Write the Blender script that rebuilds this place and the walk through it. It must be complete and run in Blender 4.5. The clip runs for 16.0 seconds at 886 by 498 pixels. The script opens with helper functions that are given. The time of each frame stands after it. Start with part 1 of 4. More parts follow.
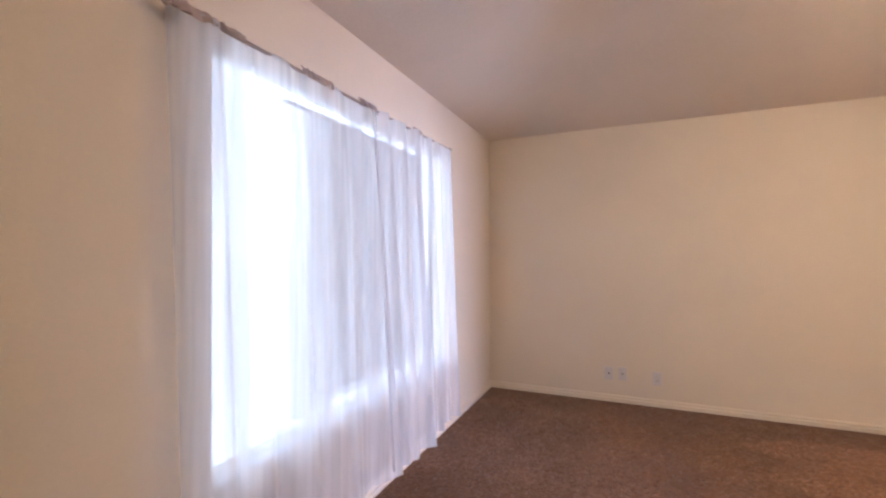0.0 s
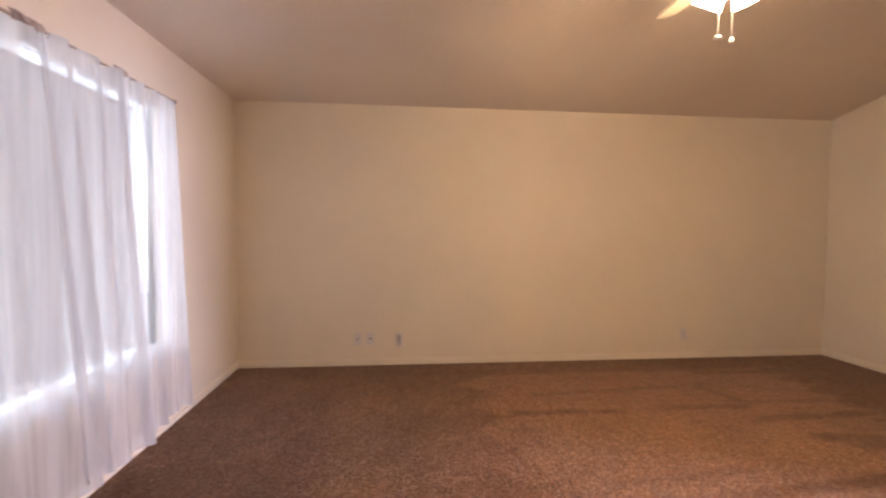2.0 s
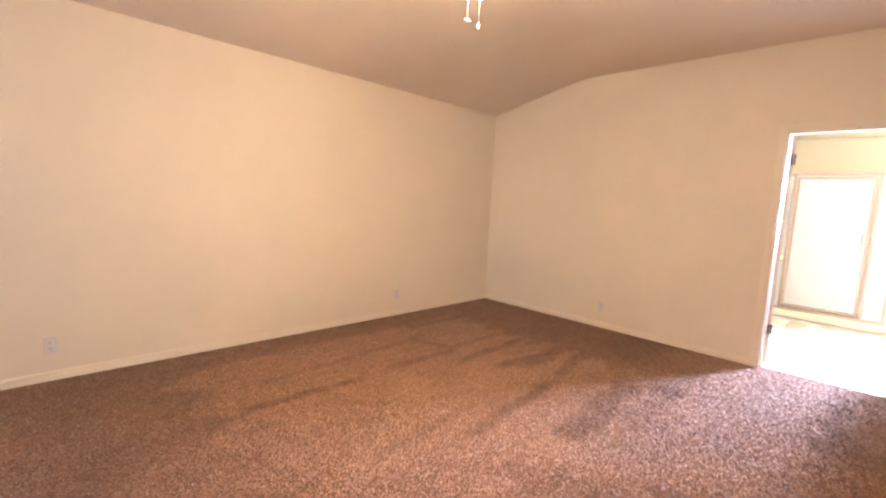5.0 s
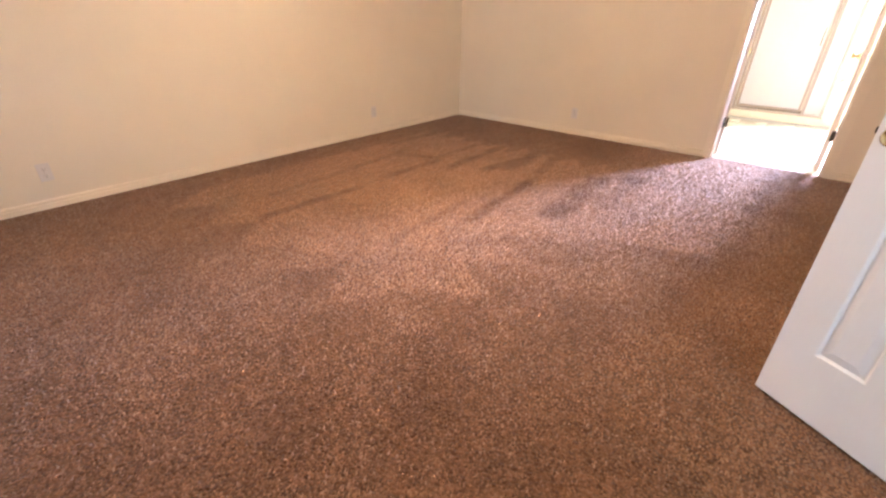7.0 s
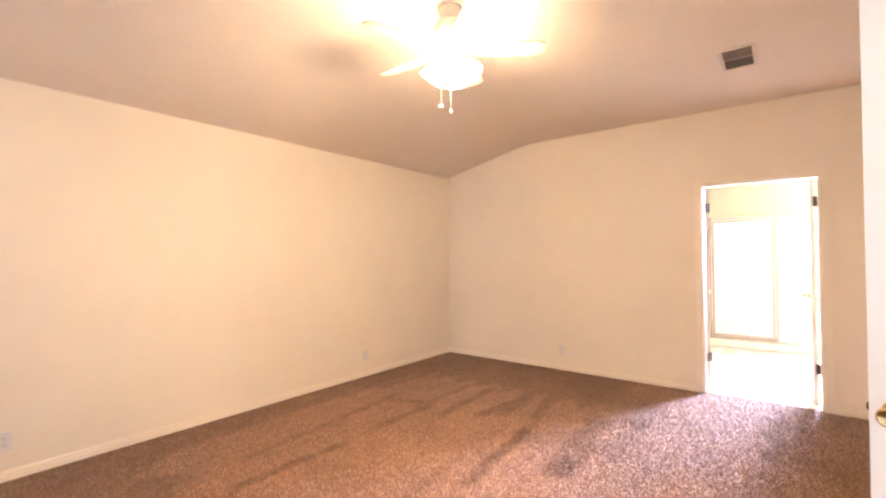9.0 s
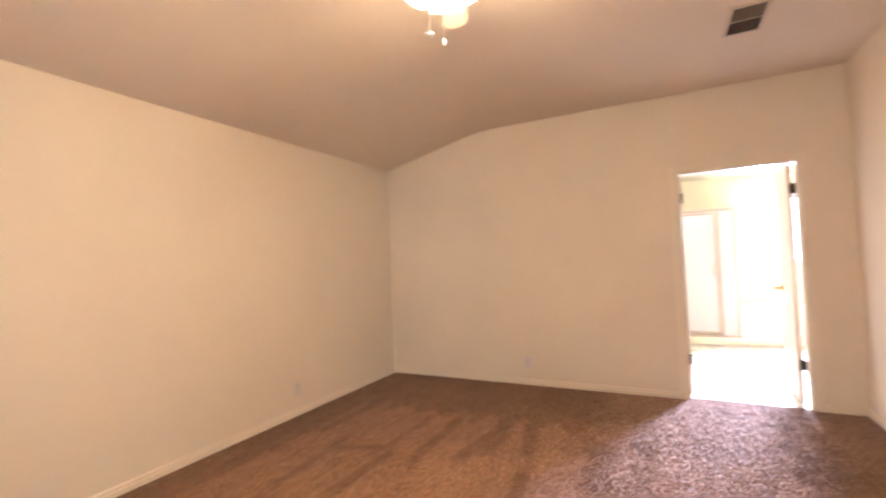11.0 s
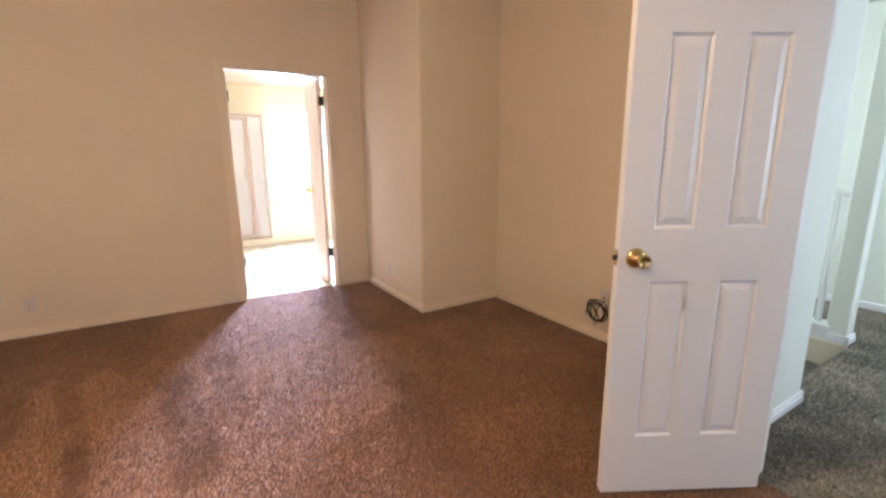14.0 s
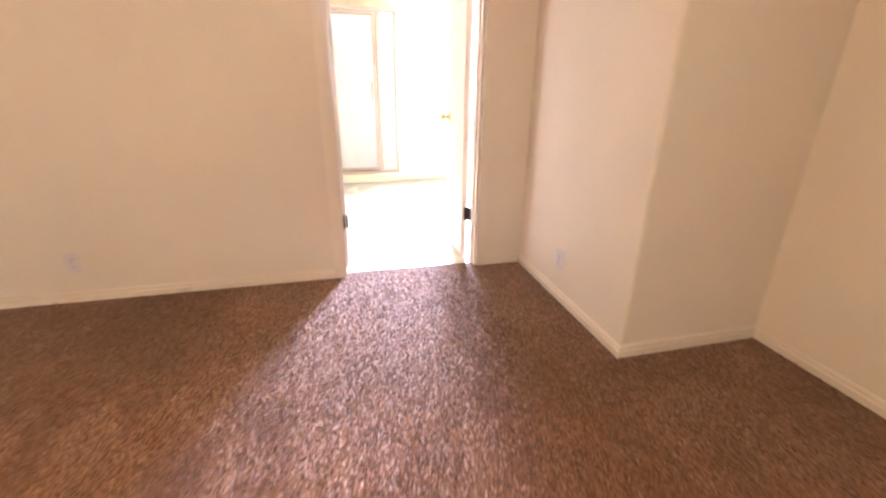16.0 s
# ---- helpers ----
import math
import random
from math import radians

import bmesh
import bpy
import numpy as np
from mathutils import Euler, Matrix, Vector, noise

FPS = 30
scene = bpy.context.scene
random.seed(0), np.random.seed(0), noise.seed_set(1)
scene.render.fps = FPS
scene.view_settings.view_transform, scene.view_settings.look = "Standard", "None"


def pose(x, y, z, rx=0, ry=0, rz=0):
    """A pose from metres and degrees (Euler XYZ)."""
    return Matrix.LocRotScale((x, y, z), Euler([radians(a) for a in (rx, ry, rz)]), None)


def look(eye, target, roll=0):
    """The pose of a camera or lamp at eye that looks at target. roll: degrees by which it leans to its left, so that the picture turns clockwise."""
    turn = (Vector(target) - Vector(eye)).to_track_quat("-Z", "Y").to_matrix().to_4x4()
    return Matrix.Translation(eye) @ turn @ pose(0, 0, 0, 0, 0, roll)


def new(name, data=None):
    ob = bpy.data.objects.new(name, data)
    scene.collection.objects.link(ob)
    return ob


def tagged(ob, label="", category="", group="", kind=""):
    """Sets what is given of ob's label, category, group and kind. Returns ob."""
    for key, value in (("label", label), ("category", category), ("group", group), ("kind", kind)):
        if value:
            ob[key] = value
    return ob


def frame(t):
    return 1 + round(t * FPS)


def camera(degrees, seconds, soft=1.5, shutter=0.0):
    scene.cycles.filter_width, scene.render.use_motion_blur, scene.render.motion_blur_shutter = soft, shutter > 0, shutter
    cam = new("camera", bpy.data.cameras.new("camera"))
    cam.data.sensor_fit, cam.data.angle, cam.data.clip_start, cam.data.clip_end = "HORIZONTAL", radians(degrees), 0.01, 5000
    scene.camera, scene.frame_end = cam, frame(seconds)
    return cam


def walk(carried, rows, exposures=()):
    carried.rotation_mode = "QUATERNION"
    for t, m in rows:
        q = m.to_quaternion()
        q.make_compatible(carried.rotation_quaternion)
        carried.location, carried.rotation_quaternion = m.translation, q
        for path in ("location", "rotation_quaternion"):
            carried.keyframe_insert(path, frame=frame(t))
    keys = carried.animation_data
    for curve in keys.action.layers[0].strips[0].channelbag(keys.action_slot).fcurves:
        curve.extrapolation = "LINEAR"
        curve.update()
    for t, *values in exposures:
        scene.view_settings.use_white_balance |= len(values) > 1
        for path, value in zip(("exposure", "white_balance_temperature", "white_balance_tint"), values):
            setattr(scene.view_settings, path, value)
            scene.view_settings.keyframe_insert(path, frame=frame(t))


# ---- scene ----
cam = camera(91.2, 16.0, 2.2, 0.5)
PATH = [
    (0, (0.37, 0.234, 1.319), (-0.431, 2.067, 1.344), -0.3),
    (0.5, (0.379, 0.267, 1.295), (-0.206, 2.18, 1.295), 0.2),
    (1, (0.482, 0.269, 1.322), (0.146, 2.24, 1.262), 0.4),
    (1.5, (0.534, 0.26, 1.319), (0.474, 2.257, 1.228), 0.5),
    (2, (0.562, 0.254, 1.295), (0.758, 2.242, 1.207), 0.4),
    (2.5, (0.627, 0.257, 1.31), (1.049, 2.209, 1.202), 0.5),
    (3, (0.701, 0.26, 1.332), (1.333, 2.153, 1.201), 0.8),
    (3.5, (0.733, 0.356, 1.316), (1.582, 2.153, 1.096), 1.6),
    (4, (0.790, 0.562, 1.297), (1.855, 2.249, 1.172), -0.8),
    (4.2, (0.737, 0.659, 1.331), (1.92, 2.266, 1.185), 1.2),
    (6.3, (0.083, 0.601, 1.284), (1.637, 1.795, 0.883), 1.3),
    (6.5, (0.075, 0.627, 1.247), (1.584, 1.799, 0.655), 1.5),
    (7, (0.08, 0.642, 1.181), (1.452, 1.751, 0.24), 1.1),
    (7.5, (0.087, 0.646, 1.181), (1.42, 1.762, 0.191), 0.4),
    (7.8, (0.085, 0.643, 1.237), (1.553, 1.833, 0.581), 0.6),
    (8, (0.088, 0.636, 1.290), (1.616, 1.874, 0.924), 0.7),
    (8.2, (0.091, 0.628, 1.31), (1.658, 1.867, 1.217), 1.0),
    (10.3, (0.237, 1.051, 1.365), (1.815, 2.276, 1.44), -0.8),
    (10.5, (0.294, 1.162, 1.348), (1.885, 2.375, 1.356), -0.1),
    (11, (0.566, 1.41, 1.322), (2.349, 2.316, 1.379), -2.4),
    (11.5, (0.763, 1.54, 1.415), (2.728, 1.914, 1.417), 0.5),
    (11.6, (0.751, 1.548, 1.418), (2.738, 1.773, 1.435), 0.5),
    (12, (0.806, 1.715, 1.363), (2.756, 1.271, 1.395), -3.5),
    (12.2, (0.805, 1.738, 1.35), (2.691, 1.071, 1.339), -2.7),
    (12.5, (0.798, 1.758, 1.338), (2.595, 0.885, 1.261), -1.7),
    (13, (0.786, 1.759, 1.334), (2.487, 0.713, 1.215), -0.3),
    (13.2, (0.782, 1.744, 1.33), (2.467, 0.675, 1.188), -0.2),
    (13.5, (0.788, 1.732, 1.314), (2.463, 0.663, 1.093), -0.2),
    (14, (0.82, 1.751, 1.275), (2.481, 0.716, 0.862), -0.5),
    (14.5, (0.997, 1.695, 1.22), (2.678, 0.796, 0.617), 0.4),
    (15, (1.389, 1.55, 1.226), (3.151, 0.905, 0.534), 1.4),
    (15.5, (1.878, 1.454, 1.212), (3.687, 0.984, 0.5), 1.5),
    (16, (2.395, 1.281, 1.21), (4.198, 0.828, 0.473), 0.6),
]
EXPOSURES = [(0.0, 0.05, 6000, 13), (0.5, -0.2, 6150, 13), (1.5, -0.4, 6900, 15), (2.0, -0.08, 7050, 14.5), (2.5, 0.22, 7000, 14), (3.5, 0.74, 6500, 11), (4.1, 0.84, 6350, 10), (6.3, 0.7, 6300, 10), (7.0, 0.75, 6250, 9.5), (7.5, 1.1, 6250, 9.5), (8.2, 1.35, 6200, 9),
             (10.3, 0.55, 6400, 10), (11.0, 0.6, 6400, 10), (12.5, 0.25, 6350, 10), (14.0, 0.15, 6300, 10), (15.5, 0.5, 6300, 9.5), (16.0, 0.7, 6250, 9.5)]
walk(cam, [(t, look(eye, target, roll)) for t, eye, target, roll in PATH], EXPOSURES)

# ---------------------------------------------------------------- plan (metres)
WEST, EAST, NORTH, SOUTH = -0.94, 5.02, 4.40, -0.06      # room faces of the bedroom walls
T = 0.12                                                 # wall thickness
LOW, HIGH = 2.455, 2.745                                 # ceiling at the walls, and its flat middle
RIDGE_Y, RIDGE_X = 3.165, 0.30                           # where the sloped ceiling turns flat
JOG_Y, JOG_X, ALC_Y = 0.065, 3.85, -0.715                # the projecting corner and the recess behind it
WIN = (1.27, 3.30, 0.53, 2.065)                          # bedroom window: y0, y1, sill, head
BATH = (0.385, 1.285, 2.03)                              # bathroom doorway: y0, y1, head
ENTRY = (0.16, 1.465, 2.075)                               # bedroom doorway: x0, x1, head
HALL_X, HALL_END = 1.59, -0.94                           # hall wall beside the entry door
HALL_TOP, HALL_S = 2.45, -3.10
BX, BN, BS, B_TOP = 8.65, 2.30, -1.10, 2.45              # bathroom far, north and south faces, ceiling

# ---------------------------------------------------------------- world and light
world = bpy.data.worlds.new("sky")
scene.world = world
world.use_nodes = True
wn = world.node_tree
sky = wn.nodes.new("ShaderNodeTexSky")
sky.sky_type, sky.sun_disc = "NISHITA", False
sky.sun_elevation, sky.sun_rotation = radians(48), radians(180)
wn.links.new(sky.outputs[0], wn.nodes["Background"].inputs[0])
wn.nodes["Background"].inputs[1].default_value = 0.10


def sun_lamp():
    data = bpy.data.lights.new("sun", "SUN")
    data.energy, data.angle, data.color = 1.2, radians(12), (1.0, 0.96, 0.9)
    new("sun", data).matrix_world = look((0, 0, 8), (0, 5.5, 2.0))


def window_lamp(name, eye, target, w, h, watts, color, spread=180):
    data = bpy.data.lights.new(name, "AREA")
    data.shape, data.size, data.size_y = "RECTANGLE", w, h
    data.energy, data.color, data.spread = watts, color, radians(spread)
    new(name, data).matrix_world = look(eye, target)


sun_lamp()
window_lamp("daylight_bedroom", (WEST - 0.17, 2.285, 1.30), (0, 2.285, 1.28), 2.06, 1.60, 29, (0.71, 0.83, 1.0))
window_lamp("daylight_bathroom", (BX + 0.22, -0.25, 1.62), (4.0, 0.85, 0.0), 0.95, 1.05, 420, (0.615, 0.66, 1.0), 95)
window_lamp("daylight_hall", (WEST - 0.25, -1.9, 1.45), (3, -1.9, 1.3), 1.2, 1.2, 38, (0.75, 0.88, 1.0))
window_lamp("daylight_stairs", (4.6, -2.0, 1.5), (2, -2.0, 1.0), 1.6, 1.3, 42, (0.88, 0.97, 0.95))

# ---------------------------------------------------------------- materials


def node_material(name):
    m = bpy.data.materials.new(name)
    m.use_nodes = True
    return m, m.node_tree, m.node_tree.nodes["Principled BSDF"]


def put(nt, kind, **values):
    n = nt.nodes.new(kind)
    for k, v in values.items():
        n.inputs[k].default_value = v
    return n


def mixed(nt, fac, a, b, blend="MIX"):
    n = nt.nodes.new("ShaderNodeMix")
    n.data_type, n.blend_type = "RGBA", blend
    if isinstance(fac, (int, float)):
        n.inputs[0].default_value = fac
    else:
        nt.links.new(fac, n.inputs[0])
    for i, c in ((6, a), (7, b)):
        if isinstance(c, tuple):
            n.inputs[i].default_value = (*c, 1)
        else:
            nt.links.new(c, n.inputs[i])
    return n.outputs[2]


def ranged(nt, src, lo, hi):
    n = nt.nodes.new("ShaderNodeMapRange")
    n.inputs[1].default_value, n.inputs[2].default_value = lo, hi
    nt.links.new(src, n.inputs[0])
    return n.outputs[0]


def noise_of(nt, scale, detail=3, rough=0.55, stretch=None):
    tc = nt.nodes.new("ShaderNodeTexCoord")
    n = put(nt, "ShaderNodeTexNoise", Scale=scale, Detail=detail, Roughness=rough)
    src = tc.outputs["Object"]
    if stretch:
        mp = nt.nodes.new("ShaderNodeMapping")
        mp.inputs["Scale"].default_value = stretch
        nt.links.new(src, mp.inputs[0])
        src = mp.outputs[0]
    nt.links.new(src, n.inputs["Vector"])
    return n.outputs[0]


def noise_colour(nt, scale):
    tc = nt.nodes.new("ShaderNodeTexCoord")
    n = put(nt, "ShaderNodeTexNoise", Scale=scale, Detail=2.0)
    nt.links.new(tc.outputs["Object"], n.inputs["Vector"])
    return n.outputs[1]


def sum_of(nt, a, scale, add, factor=1.0):
    """a * scale + add * factor, where add may be a number or a socket."""
    n = nt.nodes.new("ShaderNodeMath")
    n.operation = "MULTIPLY_ADD"
    nt.links.new(a, n.inputs[0])
    n.inputs[1].default_value = scale
    if isinstance(add, (int, float)):
        n.inputs[2].default_value = add
    else:
        k = nt.nodes.new("ShaderNodeMath")
        k.operation = "MULTIPLY"
        nt.links.new(add, k.inputs[0])
        k.inputs[1].default_value = factor
        nt.links.new(k.outputs[0], n.inputs[2])
    return n.outputs[0]


def bumped(nt, b, height, strength, distance):
    n = put(nt, "ShaderNodeBump", Strength=strength, Distance=distance)
    nt.links.new(height, n.inputs["Height"])
    nt.links.new(n.outputs[0], b.inputs["Normal"])


def surface(name, color, rough=0.6, grain=60, large=1.3, vary=0.05, bump=0.15, depth=0.002, metal=0.0, coat=0.0, stretch=None):
    """A painted or plain surface with fine grain and soft large-scale unevenness."""
    m, nt, b = node_material(name)
    dark = tuple(c * (1 - 2.2 * vary) for c in color)
    light = tuple(min(1, c * (1 + vary)) for c in color)
    big = ranged(nt, noise_of(nt, large, 4, 0.6), 0.3, 0.7)
    base = mixed(nt, big, dark, light)
    fine = noise_of(nt, grain, 3, 0.6, stretch)
    base = mixed(nt, ranged(nt, fine, 0.3, 0.75), base, mixed(nt, 0.5, base, light))
    nt.links.new(base, b.inputs["Base Color"])
    r = nt.nodes.new("ShaderNodeMapRange")
    r.inputs[3].default_value, r.inputs[4].default_value = max(0.02, rough - 0.07), min(1, rough + 0.07)
    nt.links.new(big, r.inputs[0])
    nt.links.new(r.outputs[0], b.inputs["Roughness"])
    b.inputs["Metallic"].default_value = metal
    b.inputs["Coat Weight"].default_value = coat
    bumped(nt, b, fine, bump, depth)
    return m


def carpet(name, deep, pale, tufts=False):
    """Cut-pile carpet: separate yarns and trodden blotches; on tufts the nap value (brushed marks, some painted shade)
    darkens the pile.
    """
    m, nt, b = node_material(name)
    tc = nt.nodes.new("ShaderNodeTexCoord")
    warp = mixed(nt, 0.02, tc.outputs["Object"], noise_colour(nt, 40))
    cells = put(nt, "ShaderNodeTexVoronoi", Scale=72.0, Randomness=1.0)
    nt.links.new(warp, cells.inputs["Vector"])
    one = nt.nodes.new("ShaderNodeSeparateColor")
    nt.links.new(cells.outputs["Color"], one.inputs[0])
    strand = noise_of(nt, 330, 2, 0.6)
    clump = noise_of(nt, 22, 4, 0.65)
    blot = noise_of(nt, 2.4, 5, 0.62)
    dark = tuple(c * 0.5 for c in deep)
    if tufts:
        each = nt.nodes.new("ShaderNodeNewGeometry").outputs["Random Per Island"]
        base = mixed(nt, sum_of(nt, each, 0.20, ranged(nt, noise_of(nt, 15, 5, 0.72), 0.25, 0.75), 0.80), deep, pale)
    else:
        base = mixed(nt, one.outputs[0], deep, pale)
    base = mixed(nt, ranged(nt, clump, 0.35, 0.66), mixed(nt, 0.5, base, deep), base)
    base = mixed(nt, ranged(nt, strand, 0.25, 0.75), mixed(nt, 0.18 if tufts else 0.35, base, dark), base)
    base = mixed(nt, ranged(nt, blot, 0.35, 0.66), mixed(nt, 0.30, base, dark), base)
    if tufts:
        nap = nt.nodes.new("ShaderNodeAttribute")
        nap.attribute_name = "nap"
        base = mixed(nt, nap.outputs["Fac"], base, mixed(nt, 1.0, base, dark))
    nt.links.new(base, b.inputs["Base Color"])
    b.inputs["Roughness"].default_value = 0.75 if tufts else 0.95
    b.inputs["Specular IOR Level"].default_value = 0.28 if tufts else 0.10
    b.inputs["Sheen Weight"].default_value = 0.18
    b.inputs["Sheen Roughness"].default_value = 0.5
    if not tufts:
        bumped(nt, b, sum_of(nt, cells.outputs["Distance"], -1.2, clump), 0.55, 0.010)
    return m


def sheer(name, color, clear, folds=True):
    """Thin woven voile: part open weave, part cloth that glows through."""
    m, nt, b = node_material(name)
    out = nt.nodes["Material Output"]
    weave = noise_of(nt, 9, 4, 0.6, (1, 1, 0.25))
    tint = mixed(nt, weave, tuple(c * 0.93 for c in color), color)
    soft = nt.nodes.new("ShaderNodeBsdfTranslucent")
    nt.links.new(tint, soft.inputs[0])
    nt.links.new(tint, b.inputs["Base Color"])
    b.inputs["Roughness"].default_value = 0.9
    b.inputs["Specular IOR Level"].default_value = 0.1
    cloth = nt.nodes.new("ShaderNodeMixShader")
    cloth.inputs[0].default_value = 0.62
    nt.links.new(b.outputs[0], cloth.inputs[1])
    nt.links.new(soft.outputs[0], cloth.inputs[2])
    hole = nt.nodes.new("ShaderNodeBsdfTransparent")
    whole = nt.nodes.new("ShaderNodeMixShader")
    gather = nt.nodes.new("ShaderNodeMapRange")
    gather.inputs[1].default_value, gather.inputs[2].default_value = 0.36, 0.64
    gather.inputs[3].default_value, gather.inputs[4].default_value = clear * 0.35, clear * 1.35
    nt.links.new(noise_of(nt, 1.0, 3, 0.55, (0.2, 11, 0.35)), gather.inputs[0])
    if folds:
        nt.links.new(gather.outputs[0], whole.inputs[0])
    else:
        whole.inputs[0].default_value = clear
    nt.links.new(cloth.outputs[0], whole.inputs[1])
    nt.links.new(hole.outputs[0], whole.inputs[2])
    nt.links.new(whole.outputs[0], out.inputs[0])
    return m


def lit_glass(name, color, strength):
    m, nt, b = node_material(name)
    b.inputs["Base Color"].default_value = (0.9, 0.86, 0.78, 1)
    b.inputs["Roughness"].default_value = 0.4
    b.inputs["Emission Color"].default_value = (*color, 1)
    b.inputs["Emission Strength"].default_value = strength
    return m


def clear_glass(name, tint=(1, 1, 1), rough=0.0):
    m, nt, b = node_material(name)
    b.inputs["Base Color"].default_value = (*tint, 1)
    b.inputs["Roughness"].default_value = rough
    b.inputs["Transmission Weight"].default_value = 1.0
    b.inputs["IOR"].default_value = 1.45
    return m


WALL = surface("tan_wall_paint", (0.735, 0.637, 0.515), 0.62, 95, 0.9, 0.035, 0.22, 0.003)
CEIL = surface("ceiling_paint", (0.745, 0.635, 0.53), 0.8, 55, 0.8, 0.04, 0.5, 0.005)
TRIM = surface("cream_trim_paint", (0.76, 0.66, 0.535), 0.4, 40, 2.0, 0.03, 0.05, 0.001)
WHITE = surface("white_door_paint", (0.83, 0.825, 0.85), 0.38, 120, 1.6, 0.02, 0.10, 0.0008, stretch=(1, 1, 0.1))
HALLW = surface("white_hall_paint", (0.76, 0.78, 0.74), 0.6, 95, 0.9, 0.03, 0.2, 0.003)
CARPET = carpet("brown_carpet", (0.095, 0.042, 0.020), (0.29, 0.145, 0.080))
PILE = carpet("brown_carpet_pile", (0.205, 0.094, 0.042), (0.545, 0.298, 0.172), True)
CARPET_H = carpet("hall_carpet", (0.06, 0.05, 0.036), (0.32, 0.28, 0.22))
PILE_H = carpet("hall_carpet_pile", (0.17, 0.145, 0.112), (0.46, 0.40, 0.315), True)
BATHW = surface("cream_bath_paint", (0.70, 0.625, 0.43), 0.5, 95, 0.9, 0.03, 0.2, 0.003)
TILE = surface("cream_floor_tile", (0.70, 0.64, 0.50), 0.25, 30, 2.5, 0.04, 0.05, 0.001)
GROUT = surface("grey_grout", (0.5, 0.47, 0.42), 0.85, 90, 2.0, 0.06, 0.3, 0.002)
TUBM = surface("cream_acrylic", (0.66, 0.595, 0.42), 0.18, 20, 2.0, 0.02, 0.02, 0.001, coat=0.3)
BRASS = surface("polished_brass", (0.66, 0.50, 0.24), 0.14, 50, 6, 0.06, 0.03, 0.0006, metal=1.0)
BRONZE = surface("dark_bronze", (0.075, 0.055, 0.042), 0.45, 90, 9, 0.12, 0.1, 0.0008, metal=0.7)
CHROME = surface("brushed_metal", (0.40, 0.33, 0.30), 0.4, 90, 5, 0.06, 0.05, 0.0008, metal=0.3)
GILT = surface("pale_gold_frame", (0.36, 0.28, 0.21), 0.35, 90, 5, 0.06, 0.05, 0.0008, metal=0.3)
BLACK = surface("black_rubber", (0.015, 0.014, 0.014), 0.5, 90, 9, 0.1, 0.1, 0.001)
PLATE = surface("ivory_plastic", (0.64, 0.585, 0.57), 0.35, 50, 6, 0.03, 0.03, 0.0006)
SLOT = surface("dark_slot", (0.06, 0.05, 0.045), 0.6, 50, 6, 0.05, 0.03, 0.0006)
VENTM = surface("vent_metal", (0.62, 0.52, 0.42), 0.5, 70, 5, 0.05, 0.06, 0.0008)
LOUVRE = surface("grey_louvre_metal", (0.21, 0.17, 0.148), 0.5, 70, 5, 0.05, 0.06, 0.0008)
DARK = surface("duct_dark", (0.11, 0.086, 0.07), 0.8, 60, 5, 0.1, 0.1, 0.001)
ROD = surface("brown_rod", (0.36, 0.28, 0.235), 0.45, 70, 5, 0.08, 0.06, 0.0008)
HEADER = surface("tan_header_tape", (0.44, 0.35, 0.31), 0.85, 160, 9, 0.12, 0.3, 0.002)
SHEER = sheer("white_voile", (0.78, 0.77, 0.78), 0.40)
SHADE = sheer("white_shade_cloth", (0.69, 0.645, 0.62), 0.36)
LAMP = lit_glass("lit_frosted_glass", (1.0, 0.745, 0.485), 114.0)
BULB = lit_glass("lit_bulb", (1.0, 0.735, 0.475), 815.0)
BLADE = surface("pale_fan_blade", (0.66, 0.56, 0.42), 0.45, 60, 3, 0.06, 0.08, 0.001, stretch=(0.2, 1, 1))
FANW = surface("white_fan_metal", (0.76, 0.72, 0.64), 0.35, 60, 4, 0.03, 0.04, 0.0008)
GLASS = clear_glass("window_glass")
FROST = sheer("obscure_shower_glass", (0.94, 0.93, 0.89), 0.22, False)

# ---------------------------------------------------------------- mesh tools


def box(bm, x0, x1, y0, y1, z0, z1, bevel=0.0):
    m = Matrix.Translation(((x0 + x1) / 2, (y0 + y1) / 2, (z0 + z1) / 2)) @ Matrix.Diagonal((x1 - x0, y1 - y0, z1 - z0, 1))
    made = bmesh.ops.create_cube(bm, size=1, matrix=m)["verts"]
    if bevel:
        edges = list({e for v in made for e in v.link_edges})
        bmesh.ops.bevel(bm, geom=edges, offset=bevel, segments=2, profile=0.7, affect="EDGES")
    return bm


def boxes(rows, bevel=0.0):
    bm = bmesh.new()
    for r in rows:
        box(bm, *r, bevel=bevel)
    return bm


def lathe(bm, rings, n=24, m=Matrix.Identity(4), cap=True):
    """Turns rings of (radius, height) about z."""
    loops = [[bm.verts.new(m @ Vector((r * math.cos(2 * math.pi * i / n), r * math.sin(2 * math.pi * i / n), h))) for i in range(n)] for r, h in rings]
    for a, b in zip(loops, loops[1:]):
        for i in range(n):
            bm.faces.new((a[i], a[(i + 1) % n], b[(i + 1) % n], b[i]))
    if cap:
        bm.faces.new(loops[0][::-1])
        bm.faces.new(loops[-1])
    for f in bm.faces:
        f.smooth = True
    return bm


